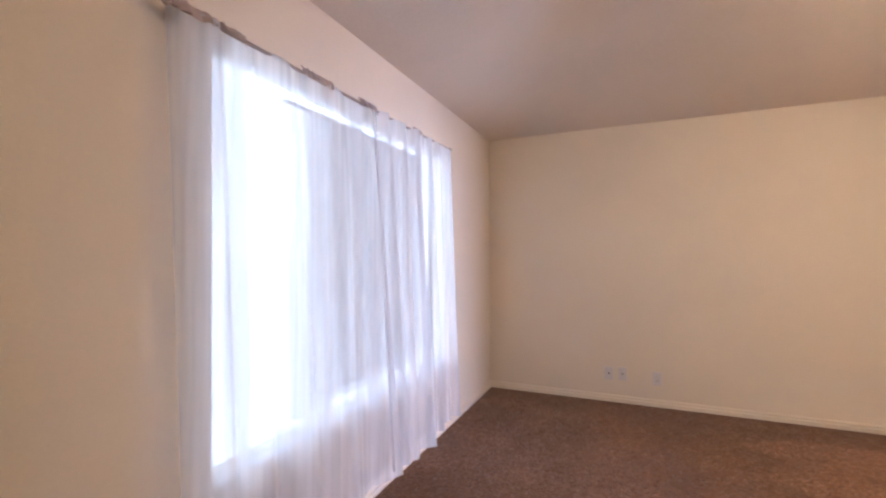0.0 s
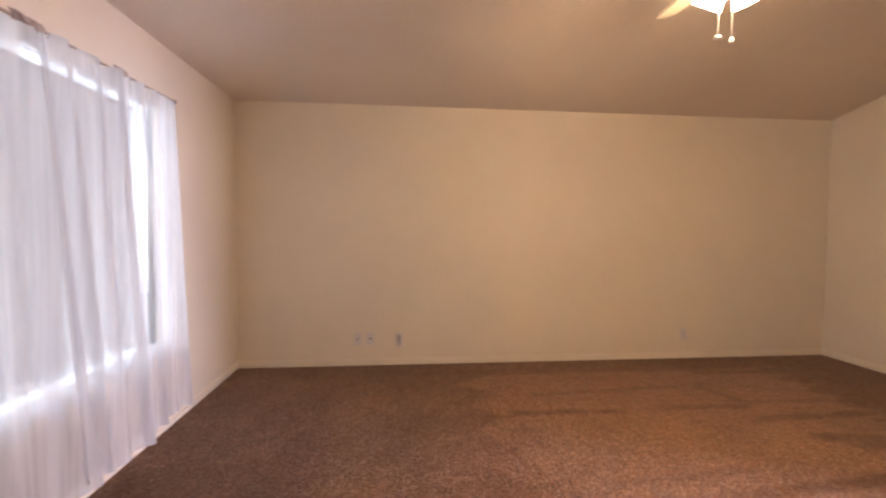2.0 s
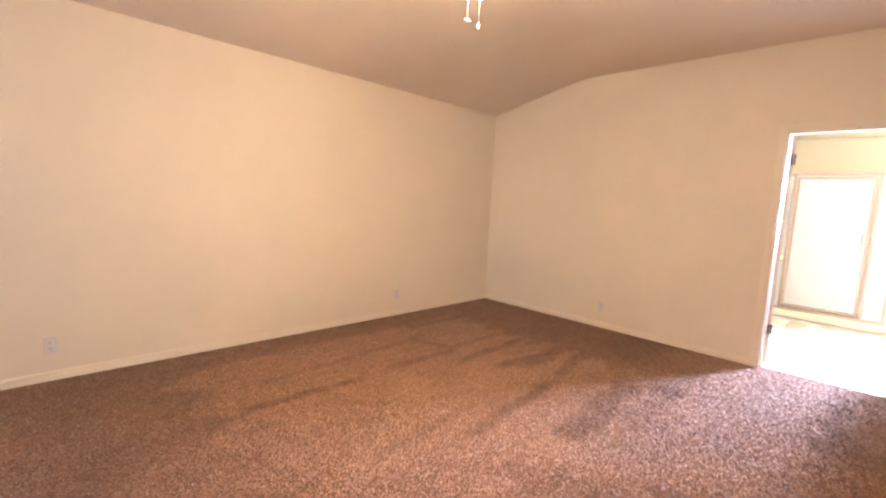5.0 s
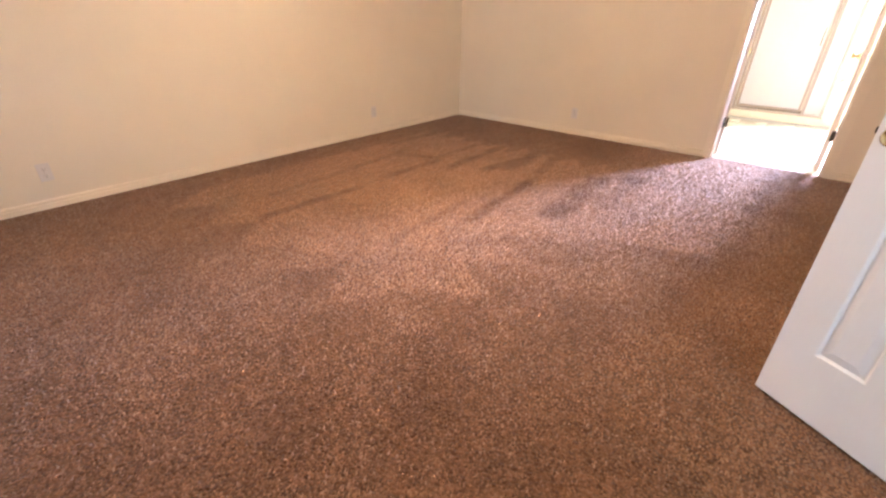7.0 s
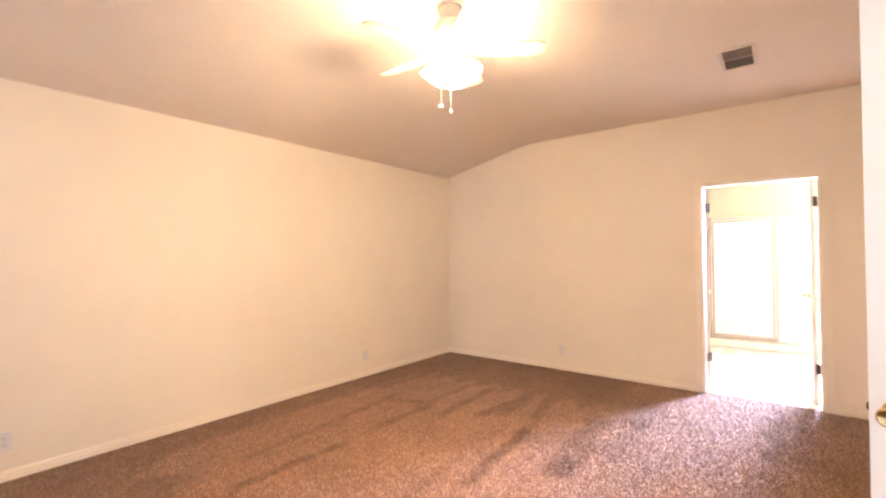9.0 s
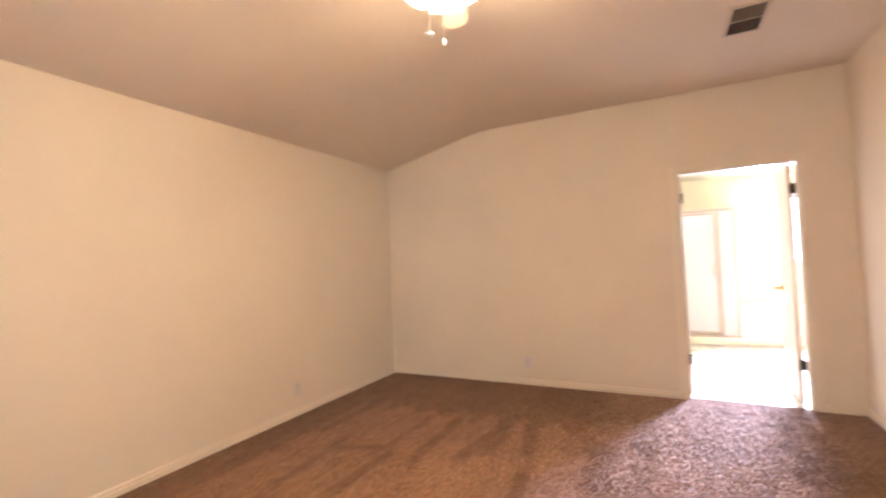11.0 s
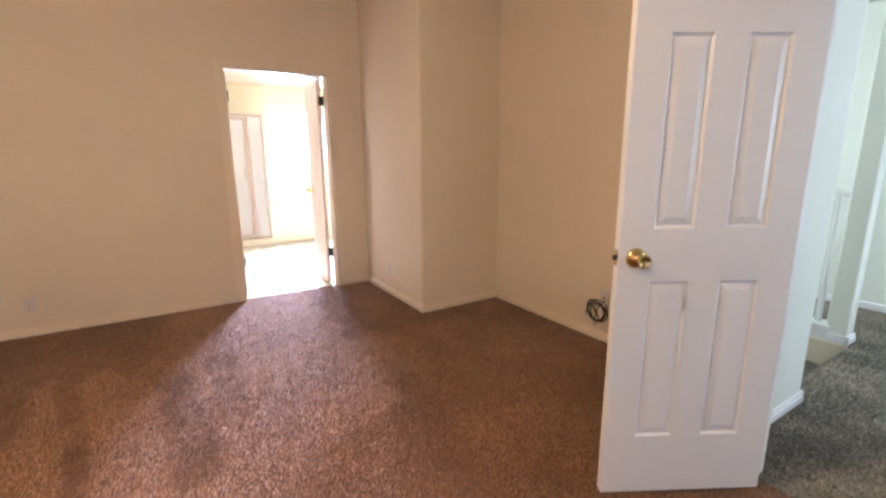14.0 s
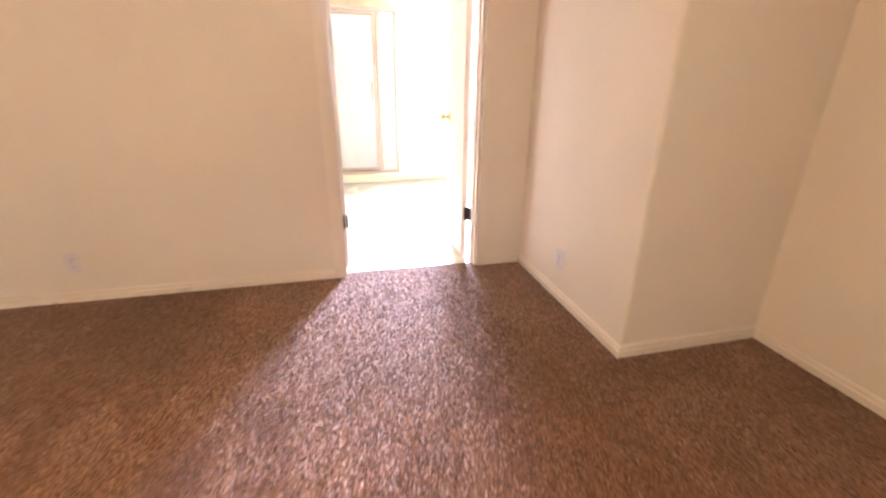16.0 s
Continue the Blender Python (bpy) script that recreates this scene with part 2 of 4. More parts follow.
def tube(bm, points, r, n=8, closed=False):
    pts = [Vector(p) for p in points]
    loops = []
    for i, p in enumerate(pts):
        a = pts[i - 1] if (i or closed) else p
        b = pts[(i + 1) % len(pts)] if (i < len(pts) - 1 or closed) else p
        way = (b - a).normalized()
        side = way.orthogonal() if abs(way.z) > 0.98 else way.cross(Vector((0, 0, 1)))
        side.normalize()
        up = side.cross(way)
        loops.append([bm.verts.new(p + r * (math.cos(2 * math.pi * k / n) * side + math.sin(2 * math.pi * k / n) * up)) for k in range(n)])
    pairs = list(zip(loops, loops[1:])) + ([(loops[-1], loops[0])] if closed else [])
    for a, b in pairs:
        for k in range(n):
            bm.faces.new((a[k], a[(k + 1) % n], b[(k + 1) % n], b[k])).smooth = True
    if not closed:
        bm.faces.new(loops[0][::-1])
        bm.faces.new(loops[-1])
    return bm


def profile_run(bm, a, b, out, shape):
    """Sweeps a moulding's cross-section (depth, height) from a to b; out points into the room."""
    a, b, out = Vector(a), Vector(b), Vector(out)
    ends = [[bm.verts.new(p + out * d + Vector((0, 0, h))) for d, h in shape] for p in (a, b)]
    n = len(shape)
    for i in range(n):
        bm.faces.new((ends[0][i], ends[0][(i + 1) % n], ends[1][(i + 1) % n], ends[1][i]))
    bm.faces.new(ends[0][::-1])
    bm.faces.new(ends[1])


def part(name, bm, material, parent=None, label="", at=None):
    """Links a bmesh as one mesh object, under a thing or a part."""
    bmesh.ops.recalc_face_normals(bm, faces=bm.faces)
    mesh = bpy.data.meshes.new(name)
    bm.to_mesh(mesh)
    bm.free()
    mesh.materials.append(material)
    ob = new(name, mesh)
    if parent:
        ob.parent = parent
    if at:
        ob.matrix_basis = at
    return tagged(ob, label)


def thing(name, at, label, category, group="", kind=""):
    ob = new(name)
    ob.empty_display_size = 0.1
    ob.matrix_basis = at
    return tagged(ob, label, category, group, kind)


def built(name, bm, material, label, category):
    return tagged(part(name, bm, material), label, category, kind="structure")


# ---------------------------------------------------------------- walls, floors, ceilings
TAN = "tan painted plaster wall with a fine orange-peel texture"
built("wall_north", boxes([(WEST - T, EAST + T, NORTH, NORTH + T, -0.1, 2.9)]), WALL, TAN, "wall")
y0, y1, z0, z1 = WIN
built("wall_west", boxes([(WEST - T, WEST, SOUTH - T, y0, -0.1, 2.9), (WEST - T, WEST, y1, NORTH, -0.1, 2.9),
                          (WEST - T, WEST, y0, y1, -0.1, z0), (WEST - T, WEST, y0, y1, z1, 2.9)]), WALL, "tan painted plaster wall around a wide window", "wall")
y0, y1, z1 = BATH
built("wall_east", boxes([(EAST, EAST + T, BN, NORTH, -0.1, 2.9), (EAST, EAST + T, y1, BN, -0.1, 2.9), (EAST, EAST + T, JOG_Y - T, y0, -0.1, 2.9), (EAST, EAST + T, y0, y1, z1, 2.9)]),
      WALL, "tan painted plaster wall with a doorway to the bathroom", "wall")


def rounded_corner():
    bm = boxes([(JOG_X, EAST, JOG_Y - T, JOG_Y, -0.1, 2.9), (JOG_X, JOG_X + T, ALC_Y, JOG_Y - T, -0.1, 2.9)])
    edge = [e for e in bm.edges if all(abs(v.co.x - JOG_X) < 1e-4 and abs(v.co.y - JOG_Y) < 1e-4 for v in e.verts)]
    bmesh.ops.bevel(bm, geom=edge, offset=0.02, segments=4, profile=0.5, affect="EDGES")
    return bm


built("wall_jog", rounded_corner(), WALL, "tan painted projecting wall corner with a rounded edge", "wall")
built("wall_alcove", boxes([(HALL_X + T, JOG_X + T, ALC_Y - T, ALC_Y, -0.1, 2.9)]), WALL, "tan painted plaster wall with a cable outlet low down", "wall")
x0, x1, z1 = ENTRY
built("wall_south", boxes([(WEST, x0, SOUTH - T, SOUTH, -0.1, 2.9), (x1, HALL_X + T, SOUTH - T, SOUTH, -0.1, 2.9), (x0, x1, SOUTH - T, SOUTH, z1, 2.9)]),
      WALL, "tan painted plaster wall with the bedroom doorway", "wall")


def hall_wall():
    bm = boxes([(HALL_X, HALL_X + T, HALL_END, SOUTH - T, -0.1, 2.9)])
    edge = [e for e in bm.edges if all(abs(v.co.y - HALL_END) < 1e-4 for v in e.verts) and abs(e.verts[0].co.z - e.verts[1].co.z) > 1]
    bmesh.ops.bevel(bm, geom=edge, offset=0.015, segments=3, profile=0.5, affect="EDGES")
    return bm


built("wall_hall_east", hall_wall(), HALLW, "white painted hallway wall end beside the bedroom door", "wall")
built("wall_hall_south", boxes([(WEST - T, 4.4, HALL_S - T, HALL_S, -3.2, 2.6)]), HALLW, "white painted hallway wall behind the stair railing", "wall")
built("wall_hall_west", boxes([(WEST - T, WEST, HALL_S, -2.5, -0.1, 2.6), (WEST - T, WEST, -1.3, SOUTH - T, -0.1, 2.6), (WEST - T, WEST, -2.5, -1.3, -0.1, 0.85), (WEST - T, WEST, -2.5, -1.3, 2.05, 2.6)]),
      HALLW, "white painted hallway wall with a window", "wall")
built("wall_stair_east", boxes([(4.4, 4.52, HALL_S - T, -2.8, -3.2, 2.6), (4.4, 4.52, -1.2, ALC_Y - T, -3.2, 2.6), (4.4, 4.52, -2.8, -1.2, -3.2, 0.85), (4.4, 4.52, -2.8, -1.2, 2.15, 2.6)]), HALLW, "white painted wall closing the stairwell", "wall")
built("wall_stair_north", boxes([(HALL_X + T, 4.4, HALL_END, ALC_Y - T, -3.2, 2.6)]), HALLW, "white painted wall along the stairs", "wall")
built("ceiling_hall", boxes([(WEST - T, HALL_X, HALL_END, SOUTH - T, HALL_TOP, HALL_TOP + 0.1), (WEST - T, 4.52, HALL_S - T, HALL_END, HALL_TOP, HALL_TOP + 0.1)]), HALLW, "white painted hallway ceiling", "ceiling")


def soft_min(a, c, k=0.05):
    h = max(k - abs(a - c), 0) / k
    return min(a, c) - h * h * k / 4


def bedroom_ceiling():
    """Flat middle with sloped strips along the north and west walls, softly rounded where they meet."""
    bm = bmesh.new()
    top, n, m = 2.95, 64, 56
    rise = (HIGH - LOW) / (NORTH - RIDGE_Y)
    v = [[None] * (m + 1) for _ in range(n + 1)]
    for i in range(n + 1):
        for j in range(m + 1):
            x, y = WEST + (EAST - WEST) * i / n, ALC_Y + (NORTH - ALC_Y) * j / m
            z = soft_min(soft_min(LOW + rise * (NORTH - y), LOW + rise * (x - WEST)), HIGH)
            v[i][j] = bm.verts.new((x, y, z))
    for i in range(n):
        for j in range(m):
            bm.faces.new((v[i][j], v[i][j + 1], v[i + 1][j + 1], v[i + 1][j])).smooth = True
    rim = [v[i][0] for i in range(n)] + [v[n][j] for j in range(m)] + [v[i][m] for i in range(n, 0, -1)] + [v[0][j] for j in range(m, 0, -1)]
    low = [bm.verts.new(a.co) for a in rim]
    up = [bm.verts.new((a.co.x, a.co.y, top)) for a in rim]
    for k in range(len(rim)):
        bm.faces.new((low[k], low[(k + 1) % len(rim)], up[(k + 1) % len(rim)], up[k]))
    bm.faces.new(up)
    return bm


built("ceiling_bedroom", bedroom_ceiling(), CEIL, "tan textured ceiling sloped down towards two walls", "ceiling")
floor = built("floor_bedroom", boxes([(WEST - T, EAST + 0.05, SOUTH - T / 2, NORTH + T, -0.1, 0.0), (HALL_X + T / 2, EAST + 0.05, ALC_Y - T / 2, SOUTH - T / 2, -0.1, 0.0)]), CARPET,
              "brown cut-pile carpet with vacuum tracks and footprints", "carpet")
built("floor_hall", boxes([(WEST - T, HALL_X + T / 2, HALL_END, SOUTH - T / 2, -0.1, -0.002), (WEST - T, 1.69, HALL_S, HALL_END, -0.1, -0.002), (1.69, 4.4, HALL_S, -2.09, -0.1, -0.002)]), CARPET_H, "grey-brown cut-pile hallway carpet", "carpet")

# bathroom shell
y0, y1 = -0.72, 0.24
built("wall_bath_north", boxes([(EAST + T, BX + T, BN, BN + T, -0.1, 2.6)]), BATHW, "cream painted bathroom wall", "wall")
built("wall_bath_south", boxes([(EAST + T, BX + T, BS - T, BS, -0.1, 2.6)]), BATHW, "cream painted bathroom wall", "wall")
built("wall_bath_east", boxes([(BX, BX + T, BS, y0, -0.1, 2.6), (BX, BX + T, y1, BN, -0.1, 2.6), (BX, BX + T, y0, y1, -0.1, 1.08), (BX, BX + T, y0, y1, 2.14, 2.6)]),
      BATHW, "cream painted bathroom wall with a bright window", "wall")
built("wall_bath_west", boxes([(EAST, EAST + T, BS, JOG_Y - T, -0.1, 2.6)]), BATHW, "cream painted bathroom wall", "wall")
built("ceiling_bath", boxes([(EAST + T, BX + T, BS - T, BN + T, B_TOP, B_TOP + 0.1)]), BATHW, "cream painted bathroom ceiling", "ceiling")
floor_bath = built("floor_bath", boxes([(EAST + 0.05, BX, BS, BN, -0.1, -0.006)]), GROUT, "cream square tiles on the bathroom floor", "tiled floor")

# ---------------------------------------------------------------- baseboards and trim
BASE = [(0.0, 0.0), (0.013, 0.0), (0.013, 0.032), (0.003, 0.036), (0.003, 0.042), (0.012, 0.045), (0.011, 0.053), (0.004, 0.061), (0.0, 0.062)]
CASE_W = 0.052


def baseboard(name, runs, material, label):
    bm = bmesh.new()
    for a, b, out in runs:
        profile_run(bm, (*a, 0.0), (*b, 0.0), (*out, 0), BASE)
    return built(name, bm, material, label, "baseboard")


CREAM_BASE = "cream painted moulded wooden baseboard"
baseboard("baseboard_north", [((WEST, NORTH), (EAST, NORTH), (0, -1))], TRIM, CREAM_BASE)
baseboard("baseboard_west", [((WEST, SOUTH), (WEST, NORTH), (1, 0))], TRIM, CREAM_BASE)
baseboard("baseboard_east", [((EAST, BATH[1] + CASE_W), (EAST, NORTH), (-1, 0)), ((EAST, JOG_Y), (EAST, BATH[0] - CASE_W), (-1, 0))], TRIM, CREAM_BASE)
baseboard("baseboard_jog", [((JOG_X - 0.013, JOG_Y), (EAST, JOG_Y), (0, 1)), ((JOG_X, ALC_Y), (JOG_X, JOG_Y), (-1, 0))], TRIM, CREAM_BASE)
baseboard("baseboard_alcove", [((HALL_X + T, ALC_Y), (JOG_X, ALC_Y), (0, 1)), ((HALL_X + T, ALC_Y), (HALL_X + T, SOUTH - T), (1, 0))], TRIM, CREAM_BASE)
baseboard("baseboard_south", [((WEST, SOUTH), (ENTRY[0] - CASE_W, SOUTH), (0, 1))], TRIM, CREAM_BASE)
WHITE_BASE = "white painted moulded wooden baseboard"
baseboard("baseboard_hall", [((HALL_X, HALL_END - 0.013), (HALL_X, SOUTH - T), (-1, 0)), ((HALL_X - 0.013, HALL_END), (HALL_X + T, HALL_END), (0, -1)), ((WEST, HALL_S), (4.4, HALL_S), (0, 1))], WHITE, WHITE_BASE)


def casing_boxes(lo, hi, top, face, out, along):
    """Stepped door casing on one wall face: two legs and a head, each of two laps."""
    rows = []
    for w, d in ((CASE_W, 0.011), (CASE_W - 0.018, 0.017)):
        a, b = sorted((face, face + out * d))
        for u0, u1, z0, z1 in ((lo - w, lo, 0, top + w), (hi, hi + w, 0, top + w), (lo, hi, top, top + w)):
            rows.append((a, b, u0, u1, z0, z1) if along == "y" else (u0, u1, a, b, z0, z1))
    return rows


def casing(name, lo, hi, top, face, out, along, material, label):
    return built(name, boxes(casing_boxes(lo, hi, top, face, out, along), 0.002), material, label, "door frame")


casing("trim_bath_door", *BATH, EAST, -1, "y", TRIM, "cream painted casing around the bathroom doorway")
casing("trim_bath_door_inside", *BATH, EAST + T, 1, "y", TRIM, "cream painted casing inside the bathroom")
casing("trim_entry_hall", *ENTRY, SOUTH - T, -1, "x", WHITE, "white painted casing around the bedroom doorway")
casing("trim_entry", *ENTRY, SOUTH, 1, "x", TRIM, "cream painted casing around the bedroom doorway")
y0, y1, z1 = BATH
built("jamb_bath_door", boxes([(EAST - 0.002, EAST + T + 0.002, y0 - 0.002, y0 + 0.016, 0, z1), (EAST - 0.002, EAST + T + 0.002, y1 - 0.016, y1 + 0.002, 0, z1),
                               (EAST - 0.002, EAST + T + 0.002, y0 + 0.016, y1 - 0.016, z1 - 0.016, z1 + 0.002),
                               (EAST + 0.035, EAST + 0.07, y0 + 0.016, y0 + 0.026, 0, z1 - 0.016), (EAST + 0.035, EAST + 0.07, y1 - 0.026, y1 - 0.016, 0, z1 - 0.016)], 0.0015),
      TRIM, "cream painted door jamb with a stop", "door frame")
x0, x1, z1 = ENTRY
built("jamb_entry", boxes([(x0 - 0.002, x0 + 0.016, SOUTH - T - 0.002, SOUTH + 0.002, 0, z1), (x1 - 0.016, x1 + 0.002, SOUTH - T - 0.002, SOUTH + 0.002, 0, z1),
                           (x0 + 0.016, x1 - 0.016, SOUTH - T - 0.002, SOUTH + 0.002, z1 - 0.016, z1 + 0.002)], 0.0015),
      WHITE, "white painted door jamb", "door frame")

# ---------------------------------------------------------------- panelled doors
PANEL_ROWS = ((0.235, 0.836), (1.019, 1.634), (1.741, 1.955))


def panel_mesh(u0, u1, z0, z1, t):
    """A raised panel: a sloped groove and a raised field on both faces; local u along x, thickness along y."""
    bm = bmesh.new()
    for side in (-1, 1):
        rings = []
        for inset, sink in ((0.0, 0.0), (0.003, 0.001), (0.009, 0.008), (0.012, 0.0085), (0.036, 0.0015), (0.038, 0.001)):
            y = side * (t / 2 - sink)
            rings.append([bm.verts.new(c) for c in ((u0 + inset, y, z0 + inset), (u1 - inset, y, z0 + inset), (u1 - inset, y, z1 - inset), (u0 + inset, y, z1 - inset))])
        for a, b in zip(rings, rings[1:]):
            for i in range(4):
                bm.faces.new((a[i], a[(i + 1) % 4], b[(i + 1) % 4], b[i]))
        bm.faces.new(rings[-1])
    return bm


def frame_mesh(w, h, t, cols):
    """Stiles and rails of a six-panel door."""
    rows = []
    us = [0.0] + [c for pair in cols for c in pair] + [w]
    for i in range(0, len(us), 2):
        rows.append((us[i], us[i + 1], -t / 2, t / 2, 0, h))
    zs = [0.0] + [z for pair in PANEL_ROWS for z in pair] + [h]
    for u0, u1 in cols:
        for i in range(0, len(zs), 2):
            rows.append((u0, u1, -t / 2, t / 2, zs[i], zs[i + 1]))
    bm = boxes(rows)
    bmesh.ops.remove_doubles(bm, verts=bm.verts, dist=1e-5)
    return bm


def knob_mesh(side):
    """Rose, neck and ball of a door knob, along y."""
    turn = Matrix.Rotation(radians(-90 * side), 4, "X")
    return lathe(bmesh.new(), [(0.036, 0.0), (0.036, 0.003), (0.034, 0.008), (0.026, 0.014), (0.015, 0.018), (0.0105, 0.024), (0.0105, 0.036), (0.016, 0.043), (0.0225, 0.050), (0.0245, 0.057), (0.0225, 0.063), (0.019, 0.064), (0.014, 0.060), (0.006, 0.0585)], 30, turn)


def hinge(parent, z, y_off, leaf=0.032):
    bm = lathe(bmesh.new(), [(0.0065, -0.045), (0.0065, 0.045)], 12)
    box(bm, 0, leaf, -0.0015, 0.0015, -0.044, 0.044)
    box(bm, -0.006, 0, -0.0015, 0.0015, -0.044, 0.044)
    h = part("hinge", bm, BRONZE, parent, "dark bronze hinge", pose(0, y_off, z))
    for dz in (-0.03, 0, 0.03):
        part("screw", lathe(bmesh.new(), [(0.0035, 0), (0.003, 0.002)], 8, pose(0.018, 0, dz, 90)), CHROME, h)
    return h


def panel_door(name, w, cols, at, label, knob_z, hinges, plates, paint, height=2.005):
    h, t = height, 0.035
    door = thing(name, at, label, "door", kind="structure")
    part("leaf", frame_mesh(w, h, t, cols), paint, door)
    for c in cols:
        for r in PANEL_ROWS:
            part("panel", panel_mesh(*c, *r, t), paint, door)
    for side in (-1, 1):
        part("door_knob", knob_mesh(side), BRASS, door, "polished brass knob", pose(w - 0.062, side * t / 2, knob_z))
    latch = part("latch", boxes([(w - 0.0005, w + 0.0012, -0.0125, 0.0125, -0.028, 0.028)], 0.0004), BRASS, door, "brass latch plate", pose(0, 0, knob_z))
    part("bolt", boxes([(w, w + 0.011, -0.006, 0.006, -0.009, 0.009)], 0.002), BRONZE, latch, "dark latch bolt")
    for z in hinges:
        hinge(door, z, plates)
    return door


entry_cols = ((0.110, 0.255), (0.361, 0.503))
panel_door("door_1", 0.615, entry_cols, pose(1.430, -0.054, 0.014, 0, 0, 60), "white six-panel bedroom door standing open with brass knob", 0.920, (0.22, 1.0, 1.78), -0.019, WHITE, 2.05)
bath_cols = ((0.075, 0.187), (0.262, 0.374))
panel_door("door_2", 0.448, bath_cols, pose(EAST + T + 0.022, BATH[0] + 0.054, 0.012, 0, 0, -1), "narrow cream panelled bathroom door leaf standing open", 0.935, (), 0, TRIM)
panel_door("door_3", 0.448, bath_cols, pose(EAST + T + 0.012, BATH[1] - 0.030, 0.012, 0, 0, 14), "narrow cream panelled bathroom door leaf standing open", 0.935, (), 0, TRIM)


def jamb_hinge(y, z, side):
    ob = thing("door_hinge", pose(EAST + T - 0.018, y, z), "dark bronze hinge on the bathroom door jamb", "hinge", "bathroom door hinges")
    part("hinge_leaf", boxes([(-0.036, 0.036, -0.0015, 0.0015, -0.045, 0.045)], 0.0006), BRONZE, ob)
    part("door_plate", boxes([(0.036, 0.039, min(0.002, 0.002 + side * 0.034), max(0.002, 0.002 + side * 0.034), -0.045, 0.045)], 0.0006), BRONZE, ob)
    part("knuckle", lathe(bmesh.new(), [(0.007, -0.045), (0.007, 0.045)], 12, pose(0.036, side * 0.006, 0)), BRONZE, ob)
    for dz in (-0.03, 0.0, 0.03):
        part("screw", lathe(bmesh.new(), [(0.004, 0), (0.0035, 0.002)], 8, pose(-0.012 + (0.012 if dz else 0), side * 0.0015, dz, -90 * side)), CHROME, ob)


for hz in (0.33, 1.815):
    jamb_hinge(BATH[0] + 0.018, hz, 1)
    jamb_hinge(BATH[1] - 0.027, hz, -1)

# ---------------------------------------------------------------- bedroom window and curtain


def bedroom_window():
    y0, y1, z0, z1 = WIN
    xf = WEST - 0.062
    win = thing("window_1", pose(xf, y0, z0), "wide white-framed window glaring with daylight behind sheers", "window", kind="structure")
    w, h = y1 - y0, z1 - z0
    part("window_frame", boxes([(0, 0.035, 0, 0.014, 0, h), (0, 0.035, w - 0.014, w, 0, h), (0, 0.035, 0.014, w - 0.014, 0, 0.02), (0, 0.035, 0.014, w - 0.014, h - 0.02, h)], 0.002), WHITE, win)
    pane = part("pane", boxes([(0.014, 0.019, 0.014, w - 0.014, 0.02, h - 0.02)]), GLASS, win)
    pane.visible_shadow = False
    part("window_sill", boxes([(0.037, 0.088, -0.0, w, -0.002, 0.018)], 0.005), WHITE, win)


bedroom_window()


def folded(y_top, y_bot, z_top, z_bot, x, amp, waves, seed, n=260, rows=22, hem=0.0):
    """Hanging cloth gathered in uneven vertical folds."""
    rng = random.Random(seed)
    phases = [(rng.uniform(0.6, 1.5) * waves, rng.uniform(0, 6.3), rng.uniform(0.4, 1.0)) for _ in range(4)]
    bm = bmesh.new()
    grid = []
    for j in range(rows + 1):
        v = j / rows
        line = []
        for i in range(n + 1):
            u = i / n
            drift = u + 0.012 * math.sin(5 * v + 9 * u + seed)
            wave = sum(a * math.sin(6.283 * f * drift + p + 0.7 * v * math.sin(p * 3 + 4 * u)) for f, p, a in phases) / 2.2
            a = amp * (0.7 + 0.35 * v)
            y = (y_top[0] + u * (y_top[1] - y_top[0])) * (1 - v) + (y_bot[0] + u * (y_bot[1] - y_bot[0])) * v
            z = z_top + (z_bot - z_top) * v
            if v == 1:
                z += hem * (0.5 + 0.5 * math.sin(1.3 * u * waves + seed))
            line.append(bm.verts.new((x + a * wave + 0.015 * v, y + 0.4 * a * math.cos(6.283 * waves * u + seed), z)))
        grid.append(line)
    for j in range(rows):
        for i in range(n):
            bm.faces.new((grid[j][i], grid[j][i + 1], grid[j + 1][i + 1], grid[j + 1][i])).smooth = True
    return bm


